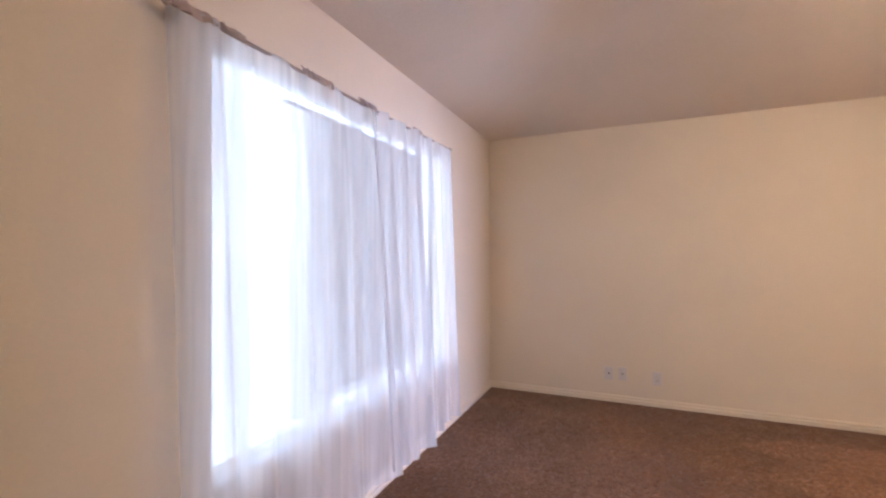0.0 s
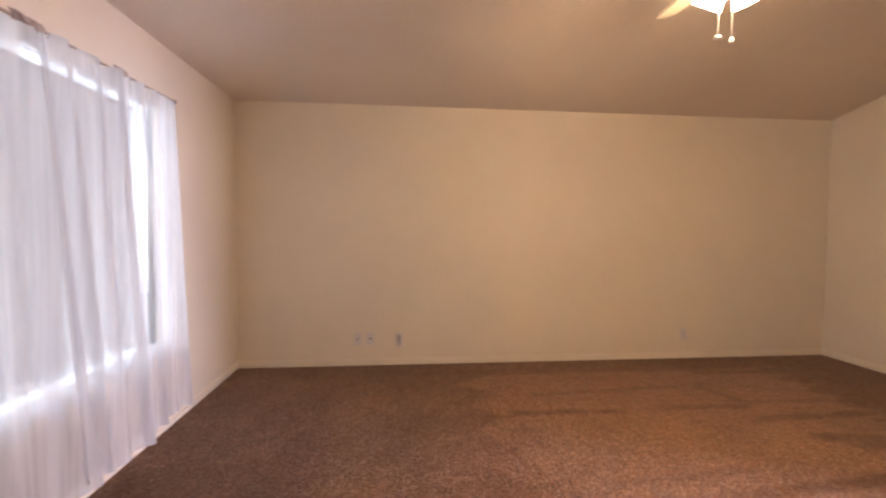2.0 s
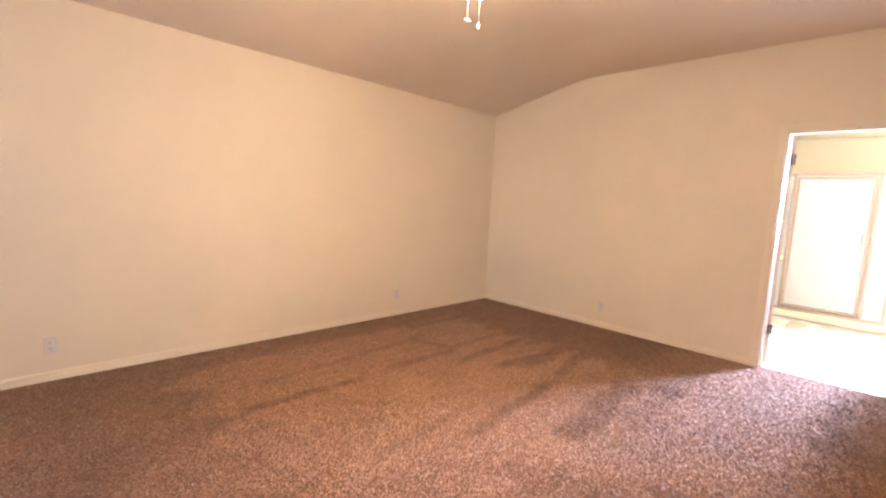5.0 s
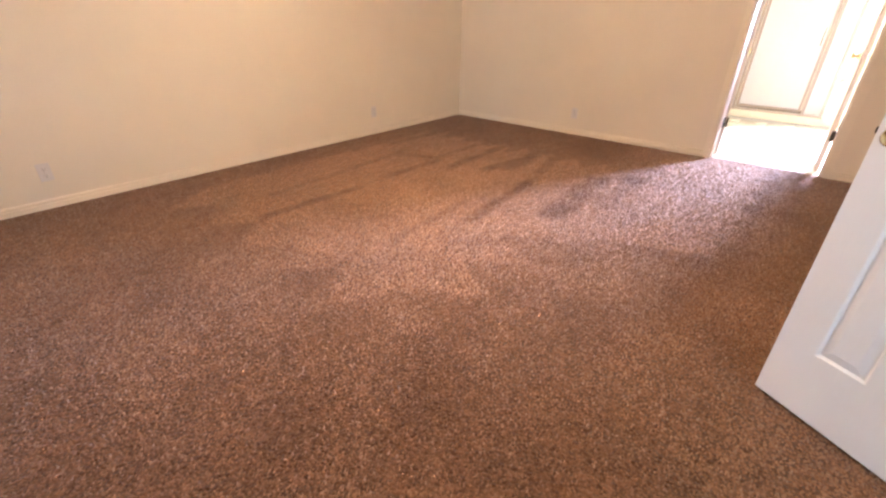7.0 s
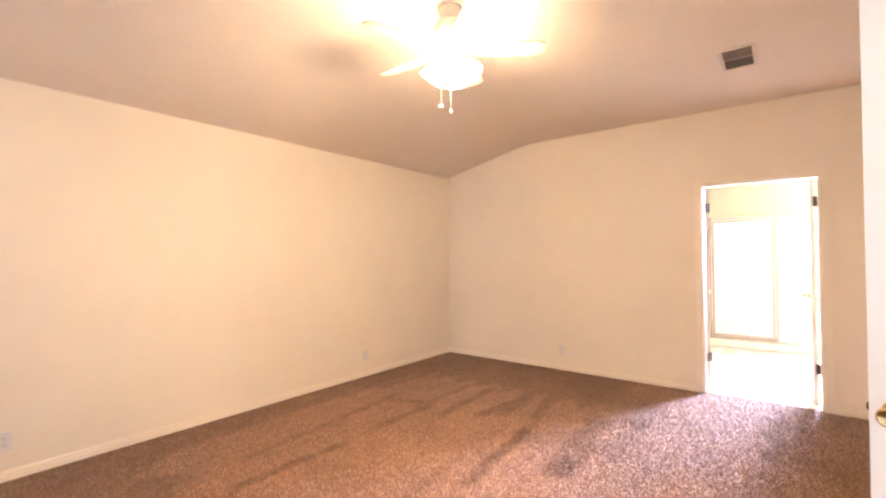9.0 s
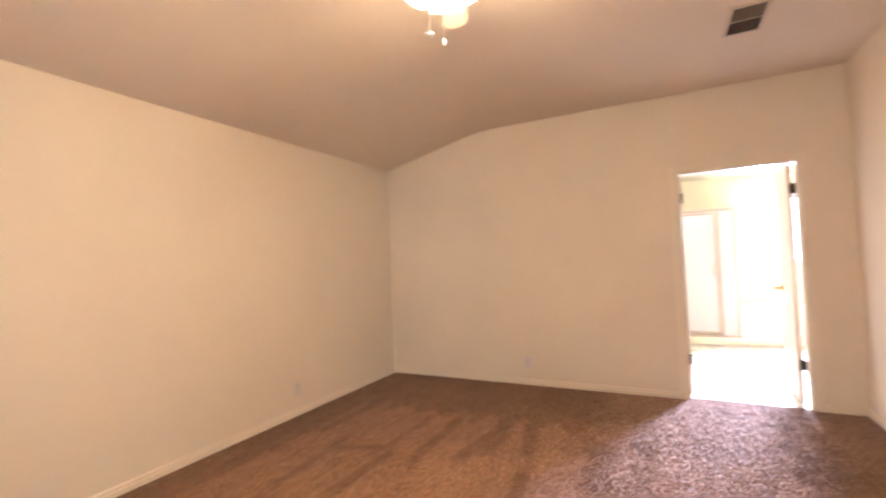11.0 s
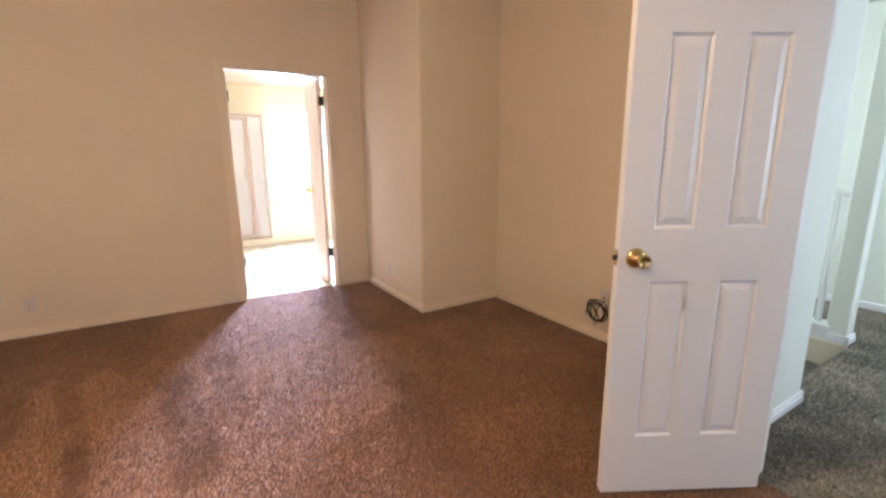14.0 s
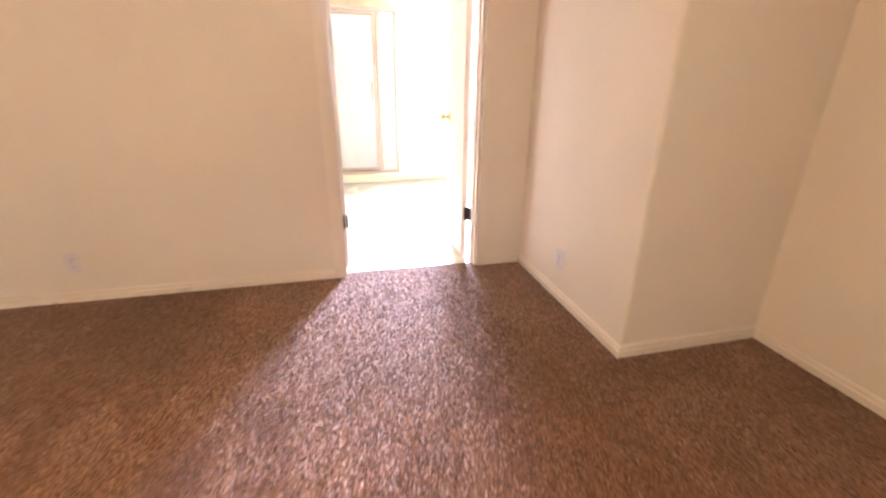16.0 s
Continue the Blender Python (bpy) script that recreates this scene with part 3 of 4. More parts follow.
def curtain():
    cx = WEST + 0.075
    rod = thing("curtain_rod", pose(cx, 0, 2.075), "thin brown curtain rod above the window", "curtain rod")
    part("rod", tube(bmesh.new(), [(0, 1.07, -0.012), (0, 2.1, 0.002), (0, 3.19, 0.018)], 0.007, 10), ROD, rod)
    for y in (1.12, 2.20, 3.15):
        part("bracket", boxes([(-0.075, -0.068, y - 0.012, y + 0.012, -0.03, 0.03), (-0.068, 0.004, y - 0.005, y + 0.005, -0.016, -0.008)], 0.001), ROD, rod)
    for y, dz in ((1.062, -0.012), (3.198, 0.018)):
        part("finial", lathe(bmesh.new(), [(0.007, -0.012), (0.013, -0.004), (0.014, 0.006), (0.006, 0.014)], 12, pose(0, y, dz, 90)), ROD, rod)
    sheers = thing("sheer_curtain", pose(0, 0, 0), "sheer white floor-length curtain gathered over the window", "curtain")
    part("drape", folded((1.08, 2.20), (1.15, 2.44), 2.075, 0.085, cx, 0.052, 6, 3, hem=0.05), SHEER, sheers)
    part("drape", folded((2.12, 3.16), (2.30, 3.26), 2.085, 0.09, cx + 0.012, 0.052, 6, 8, hem=0.05), SHEER, sheers)
    for a, e, s in ((1.07, 1.34, 5), (1.61, 1.82, 6), (2.02, 2.16, 7), (2.60, 2.70, 9)):
        z = 2.063 + 0.014 * (a - 1.1)
        part("header", folded((a, e), (a, e), z + 0.024, z - 0.006, cx + 0.004, 0.012, 7, s, n=90, rows=4, hem=-0.012), HEADER, sheers, "bunched brown header tape")
    cloth = thing("window_shade", pose(0, 0, 0), "translucent white cloth shade inside the window", "shade")
    part("cloth", folded((1.60, 2.89), (1.64, 2.87), 1.965, 0.62, WEST - 0.012, 0.006, 9, 12, n=160, rows=14), SHADE, cloth)
    part("lining", folded((1.74, 2.82), (1.90, 2.80), 1.965, 0.66, WEST - 0.030, 0.006, 8, 15, n=160, rows=14), SHADE, cloth)
    part("shade_rail", tube(bmesh.new(), [(WEST - 0.012, 1.62, 1.965), (WEST - 0.012, 2.89, 1.965)], 0.010, 10), WHITE, cloth)
    for y in (1.64, 2.87):
        part("shade_cord", tube(bmesh.new(), [(WEST - 0.012, y, 1.965), (WEST - 0.012, y, 2.058)], 0.0015, 6), WHITE, cloth)


curtain()

# ---------------------------------------------------------------- ceiling fan with lights
FAN = (2.05, 2.12)


def ceiling_fan():
    fan = thing("ceiling_fan", pose(*FAN, HIGH), "pale five-blade ceiling fan with four lit frosted glass shades", "ceiling fan")
    part("canopy", lathe(bmesh.new(), [(0.068, 0.0), (0.070, -0.012), (0.060, -0.032), (0.030, -0.046)], 28), FANW, fan)
    part("downrod", lathe(bmesh.new(), [(0.014, -0.040), (0.014, -0.085)], 14), FANW, fan)
    part("motor_housing", lathe(bmesh.new(), [(0.040, -0.075), (0.092, -0.092), (0.105, -0.120), (0.105, -0.205), (0.090, -0.232), (0.050, -0.240)], 32), FANW, fan)
    for k in range(5):
        turn = pose(0, 0, -0.235, 0, 0, 90 + 72 * k)
        bm = bmesh.new()
        outline = [(0.15, 0.042), (0.27, 0.053), (0.41, 0.060), (0.492, 0.058), (0.525, 0.041), (0.534, 0.0)]
        pts = outline + [(x, -y) for x, y in outline[-2::-1]]
        faces = []
        for dz in (0.003, -0.003):
            faces.append([bm.verts.new((x, y, dz - 0.21 * y)) for x, y in pts])
        bm.faces.new(faces[0])
        bm.faces.new(faces[1][::-1])
        for i in range(len(pts)):
            bm.faces.new((faces[0][i], faces[1][i], faces[1][(i + 1) % len(pts)], faces[0][(i + 1) % len(pts)]))
        blade = part("blade", bm, BLADE, fan, "", turn)
        iron = boxes([(0.070, 0.16, -0.012, 0.012, 0.002, 0.010), (0.145, 0.205, -0.026, 0.026, 0.004, 0.008)], 0.002)
        part("blade_iron", iron, FANW, blade)
    part("light_fitter", lathe(bmesh.new(), [(0.050, -0.238), (0.058, -0.250), (0.058, -0.285), (0.040, -0.305), (0.016, -0.315), (0.010, -0.332)], 28), FANW, fan)
    for k in range(4):
        m = pose(0, 0, 0, 0, 0, 20 + 90 * k) @ pose(0.044, 0, -0.280, 0, 180 - 36, 0) @ Matrix.Diagonal((0.92, 0.92, 1.04, 1))
        part("arm", lathe(bmesh.new(), [(0.016, -0.01), (0.014, 0.02), (0.024, 0.034)], 14, m), FANW, fan)
        shade = part("shade", lathe(bmesh.new(), [(0.022, 0.028), (0.040, 0.040), (0.056, 0.068), (0.063, 0.098), (0.074, 0.128), (0.071, 0.128), (0.058, 0.096), (0.050, 0.068), (0.034, 0.044), (0.018, 0.034)], 24, m), LAMP, fan, "glowing frosted glass bell shade")
        part("bulb", lathe(bmesh.new(), [(0.012, 0.036), (0.014, 0.055), (0.027, 0.078), (0.030, 0.095), (0.024, 0.113), (0.010, 0.122)], 18, m), BULB, shade, "lit warm light bulb")
    for dx, dy, z, knob in ((-0.032, 0.045, -0.555, "disc"), (0.0, 0.0, -0.585, "bell")):
        chain = part("pull_chain", tube(bmesh.new(), [(dx * 0.6, dy * 0.6, -0.30), (dx, dy, -0.40), (dx, dy, z)], 0.0021, 8), FANW, fan)
        shape = [(0.004, 0.010), (0.014, 0.005), (0.016, 0.0), (0.012, -0.005), (0.005, -0.008)] if knob == "disc" else [(0.003, 0.014), (0.008, 0.009), (0.009, -0.004), (0.005, -0.012)]
        part("pull", lathe(bmesh.new(), shape, 16, pose(dx, dy, z)), FANW, chain)


ceiling_fan()

# ---------------------------------------------------------------- ceiling vent, outlets, cable


def ceiling_vent():
    vent = thing("ceiling_vent", pose(3.80, 0.885, HIGH), "tan metal ceiling air vent with grey louvres", "vent")
    w, d = 0.175, 0.085
    part("frame", boxes([(-w - 0.022, w + 0.022, -d - 0.022, -d, -0.010, 0), (-w - 0.022, w + 0.022, d, d + 0.022, -0.010, 0), (-w - 0.022, -w, -d, d, -0.010, 0), (w, w + 0.022, -d, d, -0.010, 0),
                         (-0.006, 0.006, -d, d, -0.009, -0.001)], 0.002), VENTM, vent)
    part("backing", boxes([(-w, w, -d, d, -0.003, -0.0005)]), DARK, vent)
    for i in range(15):
        for s in (-1, 1):
            x = s * (0.014 + i * 0.0111)
            part("slat", boxes([(-0.0006, 0.0006, -d, d, -0.0045, 0.0045)]), LOUVRE, vent, "", pose(x, 0, -0.0062, 0, 38 * s, 0))


ceiling_vent()


def outlet(at, label, kind="duplex"):
    ob = thing("wall_outlet", at, label, "outlet", "wall outlets")
    part("plate", boxes([(-0.036, 0.036, -0.007, 0, -0.058, 0.058)], 0.003), PLATE, ob)
    if kind == "duplex":
        for dz in (-0.02, 0.02):
            socket = part("socket", lathe(bmesh.new(), [(0.0165, 0), (0.0165, 0.0025), (0.015, 0.003)], 18, pose(0, -0.007, dz, 90)), PLATE, ob)
            part("slots", boxes([(-0.0075, -0.005, -0.0106, -0.0098, dz - 0.001, dz + 0.008), (0.005, 0.0075, -0.0106, -0.0098, dz - 0.001, dz + 0.007), (-0.002, 0.002, -0.0106, -0.0098, dz - 0.010, dz - 0.006)]), SLOT, socket)
        part("screw", lathe(bmesh.new(), [(0.003, 0), (0.0025, 0.0015)], 8, pose(0, -0.007, 0, 90)), CHROME, ob)
    else:
        part("jack", lathe(bmesh.new(), [(0.008, 0), (0.008, 0.004), (0.005, 0.004), (0.005, 0.011)], 14, pose(0, -0.007, 0, 90)), SLOT, ob)
    return ob


outlet(pose(0.165, NORTH, 0.25), "ivory cable jack plate low on the tan wall", "jack")
outlet(pose(0.28, NORTH, 0.255), "ivory telephone jack plate low on the tan wall", "jack")
outlet(pose(0.551, NORTH, 0.24), "ivory duplex power outlet low on the tan wall")
outlet(pose(3.451, NORTH, 0.24), "ivory duplex power outlet low on the tan wall")
outlet(pose(EAST, 2.727, 0.235, 0, 0, -90), "ivory duplex power outlet near the bathroom door")
outlet(pose(4.466, JOG_Y, 0.245, 0, 0, 180), "ivory duplex power outlet on the projecting wall")
outlet(pose(2.665, ALC_Y, 0.315, 0, 0, 180), "ivory cable jack plate behind the coiled cable", "jack")


def coiled_cable():
    cable = thing("coiled_cable", pose(2.705, ALC_Y + 0.024, 0.215), "loose coil of black coaxial cable hanging on the wall", "cable")
    rng = random.Random(4)
    pts = []
    mids = [(rng.uniform(-0.020, 0.020), rng.uniform(-0.018, 0.014), rng.uniform(-0.018, 0.008), rng.uniform(0.82, 1.10)) for _ in range(6)]
    for i in range(5 * 28 + 1):
        a = 2 * math.pi * i / 28 + 1.2
        k, f = divmod(i / 28, 1.0)
        (x0, z0, r0, s0), (x1, z1, r1, s1) = mids[int(k)], mids[min(5, int(k) + 1)]
        r = 0.074 + r0 * (1 - f) + r1 * f
        pts.append((r * math.cos(a) + x0 * (1 - f) + x1 * f, -0.008 + 0.004 * k + 0.004 * math.sin(a * 0.5), r * math.sin(a) * (s0 * (1 - f) + s1 * f) + z0 * (1 - f) + z1 * f))
    part("coil", tube(bmesh.new(), pts, 0.0034, 8), BLACK, cable)
    part("tail", tube(bmesh.new(), [(pts[-1]), (0.02, 0.010, 0.02), (-0.028, 0.012, -0.045), (-0.012, 0.010, -0.098), (0.006, 0.008, -0.105), (0.012, 0.008, -0.08), (-0.02, 0.012, 0.03), (-0.07, 0.002, 0.10)], 0.0034, 8), BLACK, cable)
    part("tie", tube(bmesh.new(), [(0.066, -0.014, -0.03), (0.066, 0.012, -0.03), (0.09, 0.012, -0.034), (0.09, -0.014, -0.034)], 0.003, 6, True), BLACK, cable)


coiled_cable()

# ---------------------------------------------------------------- hall: column, stair rail, stairs


def column():
    bm = boxes([(1.71, 1.83, -2.15, -2.03, -0.1, HALL_TOP)])
    edges = [e for e in bm.edges if abs(e.verts[0].co.z - e.verts[1].co.z) > 1]
    bmesh.ops.bevel(bm, geom=edges, offset=0.012, segments=3, profile=0.5, affect="EDGES")
    return bm


built("wall_column", column(), HALLW, "white painted square column at the head of the stairs", "column")
baseboard("baseboard_column", [((1.697, -2.03), (1.83, -2.03), (0, 1)), ((1.71, -2.163), (1.71, -2.017), (-1, 0))], WHITE, WHITE_BASE)
built("wall_header", boxes([(1.81, 4.4, -2.15, -2.03, 2.21, HALL_TOP)]), HALLW, "white painted header above the stair railing", "wall")


def railing():
    rail = thing("stair_railing", pose(1.81, -2.09, 0), "white painted stair railing with square balusters", "railing")
    bm = bmesh.new()
    profile_run(bm, (0, 0, 1.0), (2.59, 0, 1.0), (0, 1, 0), [(-0.028, 0.0), (0.028, 0.0), (0.034, 0.014), (0.030, 0.034), (0.014, 0.045), (-0.014, 0.045), (-0.030, 0.034), (-0.034, 0.014)])
    part("handrail", bm, WHITE, rail)
    part("bottom_rail", boxes([(0, 2.59, -0.058, 0.072, -0.002, 0.085), (0, 2.59, -0.068, 0.082, 0.085, 0.105)], 0.004), WHITE, rail)
    for i in range(20):
        b = lathe(bmesh.new(), [(0.010, 0.40), (0.014, 0.37), (0.012, 0.355)], 12, pose(0, 0, 0))
        box(b, -0.017, 0.017, -0.017, 0.017, 0.105, 0.36, 0.002)
        lathe(b, [(0.012, 0.38), (0.0095, 0.45), (0.0095, 0.98), (0.012, 1.0)], 12)
        part("baluster", b, WHITE, rail, "", pose(0.085 + 0.128 * i, 0, 0))
    return rail


railing()
built("trim_stair_skirt", boxes([(1.70, 4.4, -2.03, -2.012, -2.6, -0.02), (1.70, 4.4, -2.03, -2.006, -0.035, -0.003)], 0.003), TRIM, "cream painted skirt board beside the stairs", "trim")


def stairs():
    st = thing("staircase", pose(1.69, HALL_END, 0), "carpeted stairs going down from the hallway", "stairs", kind="structure")
    for k in range(9):
        top = -0.18 * (k + 1)
        part("step", boxes([(0.26 * k, 0.26 * (k + 1) + 0.02, -1.07, 0, top - 0.20, top)], 0.012), CARPET_H, st)


stairs()


def plain_window(name, at, w, h, label):
    """A framed pane that fills an opening; local x along the wall."""
    win = thing(name, at, label, "window", kind="structure")
    part("window_frame", boxes([(0, 0.05, -0.025, 0.025, 0, h), (w - 0.05, w, -0.025, 0.025, 0, h), (0.05, w - 0.05, -0.025, 0.025, 0, 0.05), (0.05, w - 0.05, -0.025, 0.025, h - 0.05, h)], 0.003), WHITE, win)
    pane = part("pane", boxes([(0.05, w - 0.05, -0.003, 0.003, 0.05, h - 0.05)]), GLASS, win)
    pane.visible_shadow = False


plain_window("window_2", pose(WEST - T / 2, -2.5, 0.85, 0, 0, 90), 1.2, 1.2, "white-framed hallway window with daylight")
plain_window("window_4", pose(4.46, -2.8, 0.85, 0, 0, 90), 1.6, 1.3, "white-framed stairwell window with daylight")
plain_window("window_3", pose(BX + T / 2, -0.72, 1.08, 0, 0, 90), 0.96, 1.06, "white-framed bathroom window glaring with daylight")

# ---------------------------------------------------------------- bathroom fittings
SX = 7.75


def shower():
    sh = thing("shower_enclosure", pose(SX, 0, 0), "metal-framed shower enclosure with frosted glass door", "shower")
    part("curb", boxes([(-0.05, 0.05, 0.50, BN, 0, 0.10)], 0.012), TUBM, sh)
    part("base", boxes([(0.05, BX - SX, 0.53, BN, 0, 0.05)], 0.004), TUBM, sh)
    f = 0.018
    part("frame", boxes([(-f, f, 0.50, BN, 1.865, 1.90), (-f, f, 0.50, BN, 0.10, 0.13), (-f, f, 0.50, 0.53, 0.13, 1.865), (-f, f, 0.70, 0.735, 0.13, 1.865), (-f, f, 1.50, 1.53, 0.13, 1.865)], 0.003), GILT, sh)
    door = part("shower_door", boxes([(-0.030, -0.012, 0.745, 0.775, 0.15, 1.85), (-0.030, -0.012, 1.46, 1.49, 0.15, 1.85), (-0.030, -0.012, 0.775, 1.46, 0.15, 0.18), (-0.030, -0.012, 0.775, 1.46, 1.82, 1.85)], 0.002), GILT, sh)
    part("door_glass", boxes([(-0.024, -0.018, 0.775, 1.46, 0.18, 1.82)]), FROST, door)
    part("handle", tube(bmesh.new(), [(-0.030, 0.80, 0.95), (-0.060, 0.80, 0.95), (-0.060, 0.80, 1.15), (-0.030, 0.80, 1.15)], 0.006, 8), GILT, door)
    for a, b in ((0.53, 0.70), (1.53, BN)):
        part("glass_panel", boxes([(-0.003, 0.003, a, b, 0.13, 1.865)]), FROST, sh)
    part("side_wall", boxes([(f, BX - SX, 0.47, 0.53, 0.0, 1.90)], 0.004), TUBM, sh)
    part("wall_lining", boxes([(BX - SX - 0.012, BX - SX - 0.002, 0.53, BN - 0.002, 0.05, 1.95)]), TUBM, sh)


shower()


def bathtub():
    tub = thing("bathtub", pose(SX + 0.03, BS, 0), "cream bathtub set into a raised deck below the window", "bathtub")
    L, D = 0.47 - BS, BX - SX - 0.03
    part("apron", boxes([(0, 0.03, 0, L, 0, 0.47)], 0.006), TUBM, tub)
    part("deck", boxes([(-0.012, 0.13, 0, L, 0.47, 0.50), (D - 0.12, D, 0, L, 0.47, 0.50), (0.13, D - 0.12, 0, 0.16, 0.47, 0.50), (0.13, D - 0.12, L - 0.14, L, 0.47, 0.50)], 0.006), TUBM, tub)
    bm = bmesh.new()
    rings = []
    cx, cy, rx, ry = (0.13 + D - 0.12) / 2, (0.16 + L - 0.14) / 2, (D - 0.25) / 2 + 0.012, (L - 0.30) / 2 + 0.012
    for s, z in ((1.0, 0.505), (0.97, 0.49), (0.90, 0.30), (0.82, 0.14), (0.70, 0.10)):
        rings.append([bm.verts.new((cx + rx * s * math.copysign(abs(math.cos(a)) ** 0.55, math.cos(a)), cy + ry * s * math.copysign(abs(math.sin(a)) ** 0.55, math.sin(a)), z)) for a in [2 * math.pi * i / 36 for i in range(36)]])
    for a, b in zip(rings, rings[1:]):
        for i in range(36):
            bm.faces.new((a[i], a[(i + 1) % 36], b[(i + 1) % 36], b[i])).smooth = True
    bm.faces.new(rings[-1])
    part("basin", bm, TUBM, tub)


bathtub()


def bath_faucet():
    f = thing("bath_faucet", pose(SX + 0.10, 0.16, 0.50), "chrome bathtub spout with two handles on the deck", "faucet")
    part("spout", tube(bmesh.new(), [(0, 0, 0), (0, 0, 0.07), (0.03, 0, 0.11), (0.10, 0, 0.115), (0.125, 0, 0.09)], 0.013, 12), CHROME, f)
    for dy in (-0.11, 0.11):
        part("handle", lathe(bmesh.new(), [(0.024, 0), (0.022, 0.012), (0.012, 0.02), (0.012, 0.035), (0.026, 0.042), (0.026, 0.058), (0.012, 0.064)], 18, pose(0, dy, 0)), CHROME, f)


bath_faucet()

# ---------------------------------------------------------------- bathroom floor tiles
tile_mesh = None
S = 0.305
for i in range(12):
    for j in range(12):
        x, y = EAST + 0.052 + S * (i + 0.5), BS + 0.002 + S * (j + 0.5)
        if x + S / 2 > SX - 0.03 or y + S / 2 > BN + 0.3 or y > BN - 0.02:
            continue
        if tile_mesh is None:
            tile = part("tile", boxes([(-S / 2 + 0.0025, S / 2 - 0.0025, -S / 2 + 0.0025, S / 2 - 0.0025, -0.006, 0.0)], 0.0015), TILE, floor_bath, "", pose(x, y, 0))
            tile_mesh = tile.data
        else:
            tile = new("tile", tile_mesh)
            tile.parent = floor_bath
            tile.matrix_basis = pose(x, y, 0)


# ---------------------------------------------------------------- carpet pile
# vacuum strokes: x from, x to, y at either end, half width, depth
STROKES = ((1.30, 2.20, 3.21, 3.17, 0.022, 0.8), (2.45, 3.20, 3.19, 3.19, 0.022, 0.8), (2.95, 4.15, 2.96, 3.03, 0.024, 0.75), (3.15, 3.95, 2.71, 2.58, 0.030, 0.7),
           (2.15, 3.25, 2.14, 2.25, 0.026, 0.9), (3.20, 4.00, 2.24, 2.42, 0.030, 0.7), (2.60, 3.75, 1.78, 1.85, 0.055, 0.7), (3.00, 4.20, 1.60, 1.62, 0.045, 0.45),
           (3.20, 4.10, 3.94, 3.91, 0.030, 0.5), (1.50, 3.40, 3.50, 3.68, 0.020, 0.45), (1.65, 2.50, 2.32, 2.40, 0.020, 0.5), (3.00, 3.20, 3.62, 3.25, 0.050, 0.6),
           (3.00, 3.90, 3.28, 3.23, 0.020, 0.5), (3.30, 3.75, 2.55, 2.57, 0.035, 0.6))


def ease(v, lo, hi):
    f = np.clip((v - lo) / (hi - lo), 0, 1)
    return f * f * (3 - 2 * f)


def soft_noise(x, y, size, seed):
    """Smooth random field from 0 to 1 with bumps of the given size in metres."""
    g = np.random.default_rng(seed).uniform(0, 1, (160, 160))
    u, v = (x + 3) / size, (y + 5) / size
    i, j = np.floor(u).astype(int) % 159, np.floor(v).astype(int) % 159
    a, b = ease(u - np.floor(u), 0, 1), ease(v - np.floor(v), 0, 1)
    return (g[i, j] * (1 - a) + g[i + 1, j] * a) * (1 - b) + (g[i, j + 1] * (1 - a) + g[i + 1, j + 1] * a) * b


def zigzag(v):
    return np.abs((v % 1.0) * 2 - 1)


def nap_and_shade(x, y):
    """How dark the pile is: vacuum strokes, the wall strips left unbrushed, pointed stroke ends, and shade painted
    beside the doorway's light.
    """
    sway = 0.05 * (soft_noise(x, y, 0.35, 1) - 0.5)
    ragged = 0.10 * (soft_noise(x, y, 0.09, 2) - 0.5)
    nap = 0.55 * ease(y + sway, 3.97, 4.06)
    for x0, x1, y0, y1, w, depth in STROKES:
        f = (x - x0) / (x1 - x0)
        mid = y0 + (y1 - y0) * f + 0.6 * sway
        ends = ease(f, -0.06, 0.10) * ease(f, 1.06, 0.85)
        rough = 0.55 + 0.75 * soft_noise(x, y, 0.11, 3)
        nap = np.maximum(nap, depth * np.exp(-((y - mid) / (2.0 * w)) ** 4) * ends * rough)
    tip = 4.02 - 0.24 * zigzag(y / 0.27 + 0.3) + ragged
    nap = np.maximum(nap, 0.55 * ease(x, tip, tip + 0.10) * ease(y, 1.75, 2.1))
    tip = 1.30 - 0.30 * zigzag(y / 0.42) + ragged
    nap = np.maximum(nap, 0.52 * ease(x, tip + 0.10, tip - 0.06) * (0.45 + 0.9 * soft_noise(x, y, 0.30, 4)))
    # pointed ends in the west; east of them, shade south of the lit lane is painted
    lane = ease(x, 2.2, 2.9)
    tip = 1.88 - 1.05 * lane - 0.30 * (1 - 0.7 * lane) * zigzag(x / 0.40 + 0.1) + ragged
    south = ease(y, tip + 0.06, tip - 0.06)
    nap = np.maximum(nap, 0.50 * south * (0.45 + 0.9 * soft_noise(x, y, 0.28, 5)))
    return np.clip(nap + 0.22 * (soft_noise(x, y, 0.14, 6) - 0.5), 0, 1)


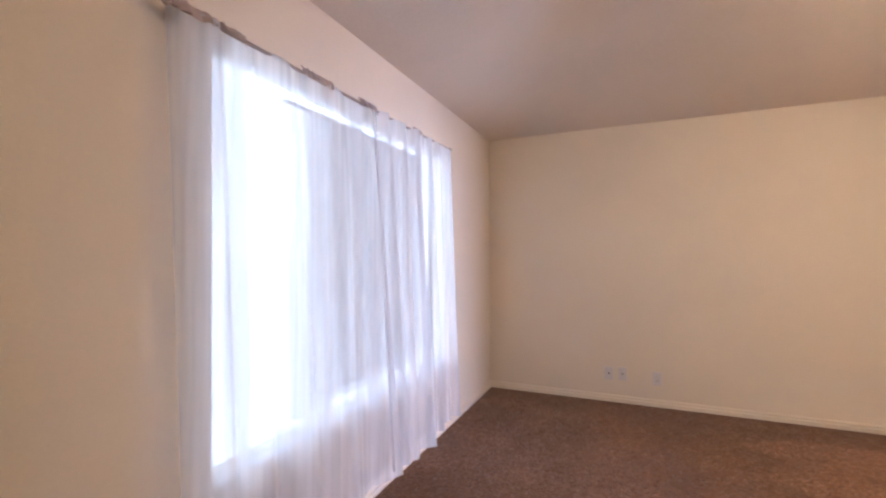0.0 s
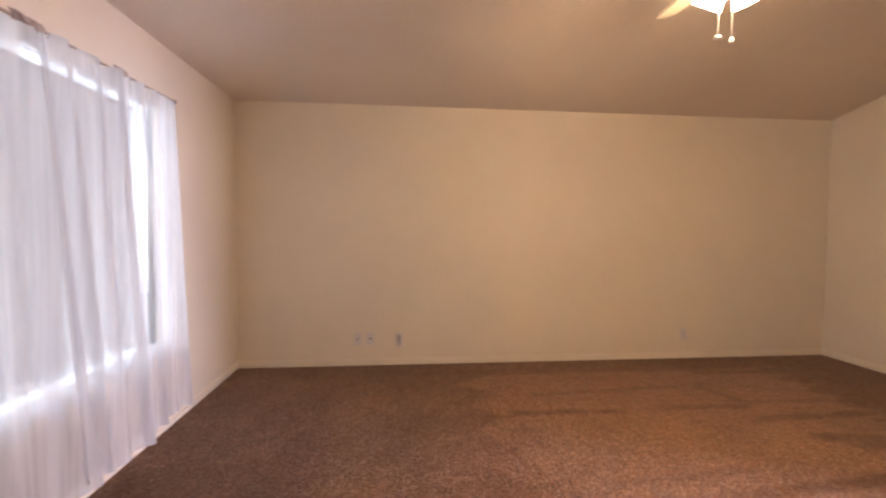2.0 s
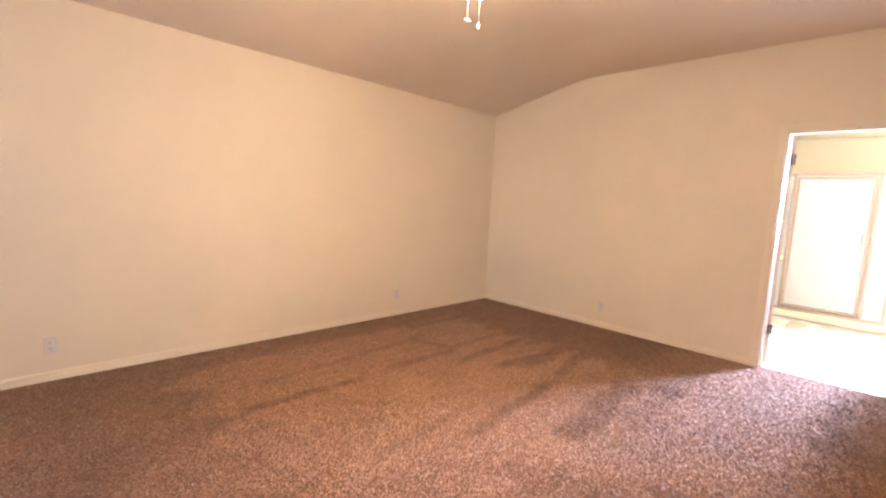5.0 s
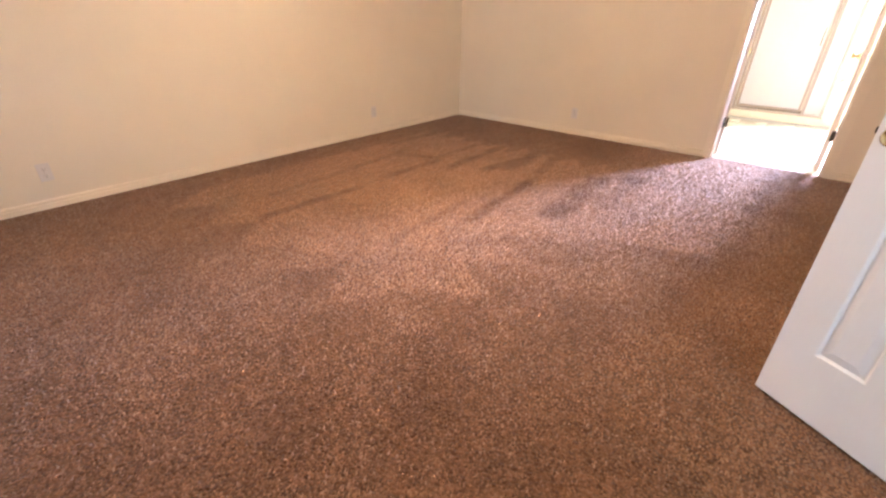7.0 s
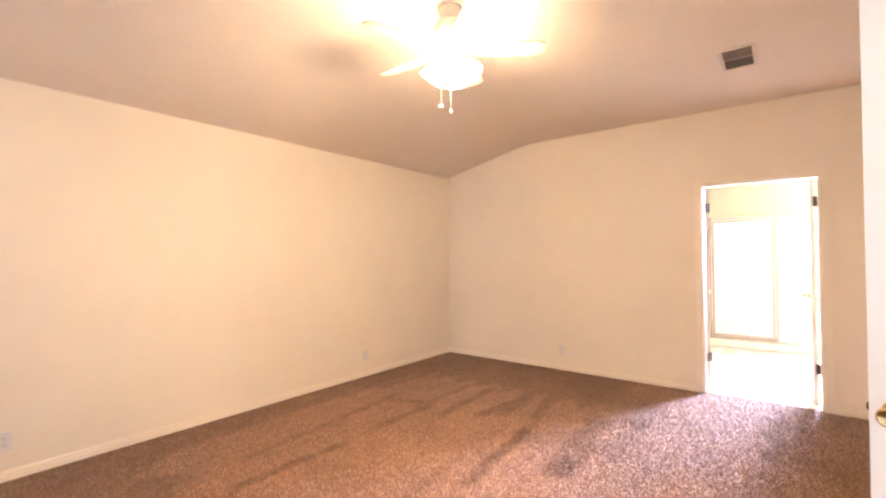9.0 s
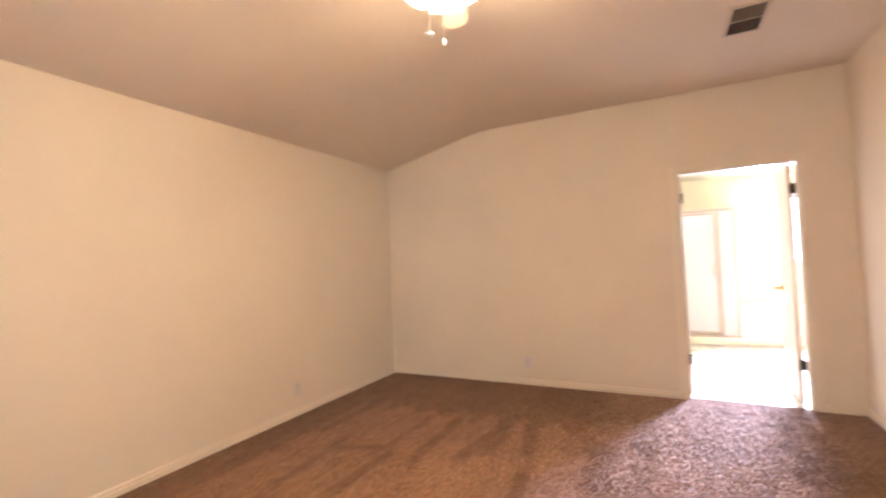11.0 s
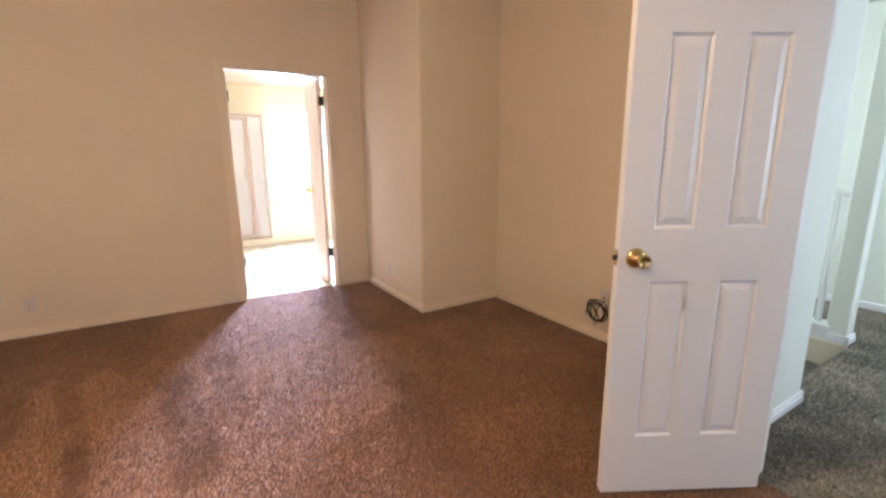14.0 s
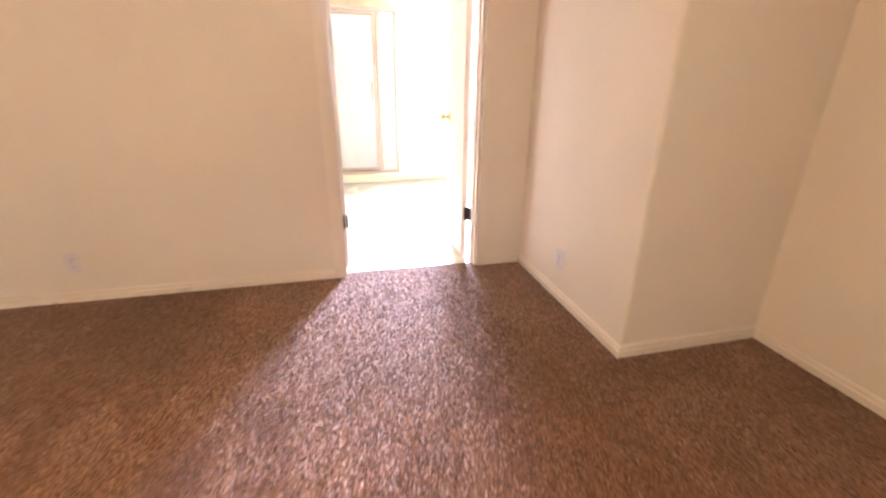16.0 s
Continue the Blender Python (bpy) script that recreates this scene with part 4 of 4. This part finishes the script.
def tufted(name, x0, x1, y0, y1, step, keep, marks, material, label):
    """Leaning cut yarns over a stretch of floor, as one mesh."""
    rng = np.random.default_rng(7)
    xs, ys = np.meshgrid(np.arange(x0, x1, step), np.arange(y0, y1, step), indexing="ij")
    p = np.stack([xs.ravel(), ys.ravel()], 1)
    p += rng.uniform(-0.42 * step, 0.42 * step, p.shape)
    p = p[keep(p[:, 0], p[:, 1])]
    n = len(p)
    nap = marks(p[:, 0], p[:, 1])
    turn = rng.uniform(0, 2 * np.pi, n)
    r = rng.uniform(0.52, 0.80, n) * step
    lean = rng.normal(0, 0.42 * step, (n, 2))
    lean[:, 0] += 0.25 * step * (1 - 2 * nap)
    v = np.zeros((n, 4, 3))
    for k in range(3):
        v[:, k, 0] = p[:, 0] + r * np.cos(turn + 2.094 * k)
        v[:, k, 1] = p[:, 1] + r * np.sin(turn + 2.094 * k)
        v[:, k, 2] = -0.003
    v[:, 3, :2] = p + lean
    v[:, 3, 2] = rng.uniform(0.0048, 0.0090, n)
    corner = np.array([[0, 1, 3], [1, 2, 3], [2, 0, 3]])
    loops = (corner[None] + 4 * np.arange(n)[:, None, None]).reshape(-1)
    mesh = bpy.data.meshes.new(name)
    mesh.vertices.add(4 * n)
    mesh.vertices.foreach_set("co", v.reshape(-1).astype(np.float32))
    mesh.loops.add(len(loops))
    mesh.loops.foreach_set("vertex_index", loops.astype(np.int32))
    mesh.polygons.add(3 * n)
    mesh.polygons.foreach_set("loop_start", np.arange(0, 9 * n, 3, dtype=np.int32))
    mesh.update(calc_edges=True)
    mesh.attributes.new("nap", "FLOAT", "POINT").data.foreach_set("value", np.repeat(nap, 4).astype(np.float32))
    mesh.materials.append(material)
    tagged(new(name, mesh), label, "carpet pile", kind="stuff")


def bedroom_floor(x, y):
    keep = (y > SOUTH - 0.05) | (x > HALL_X + T + 0.02)
    keep &= ~((x < ENTRY[0]) | (x > ENTRY[1])) | (y > SOUTH + 0.015) | (x > HALL_X + T + 0.02)
    keep &= (x < JOG_X - 0.015) | (y > JOG_Y + 0.015)
    return keep & ((x < EAST - 0.015) | ((y > BATH[0] + 0.02) & (y < BATH[1] - 0.02)))


def hall_floor(x, y):
    return ((x < HALL_X - 0.015) | (y < HALL_END - 0.015)) & ((x < 1.68) | (y < -2.17))


tufted("carpet_pile", WEST + 0.02, EAST + 0.03, ALC_Y + 0.02, NORTH - 0.02, 0.0122, bedroom_floor, nap_and_shade, PILE, "brown cut tufts of the bedroom carpet with vacuum strokes and painted shade")
tufted("hall_carpet_pile", 0.9, 2.9, HALL_S + 0.02, SOUTH - T / 2, 0.0135, hall_floor, lambda x, y: 0.50 * ease(soft_noise(x, y, 0.16, 8), 0.30, 0.80), PILE_H, "grey-brown trodden tufts of the hallway carpet")
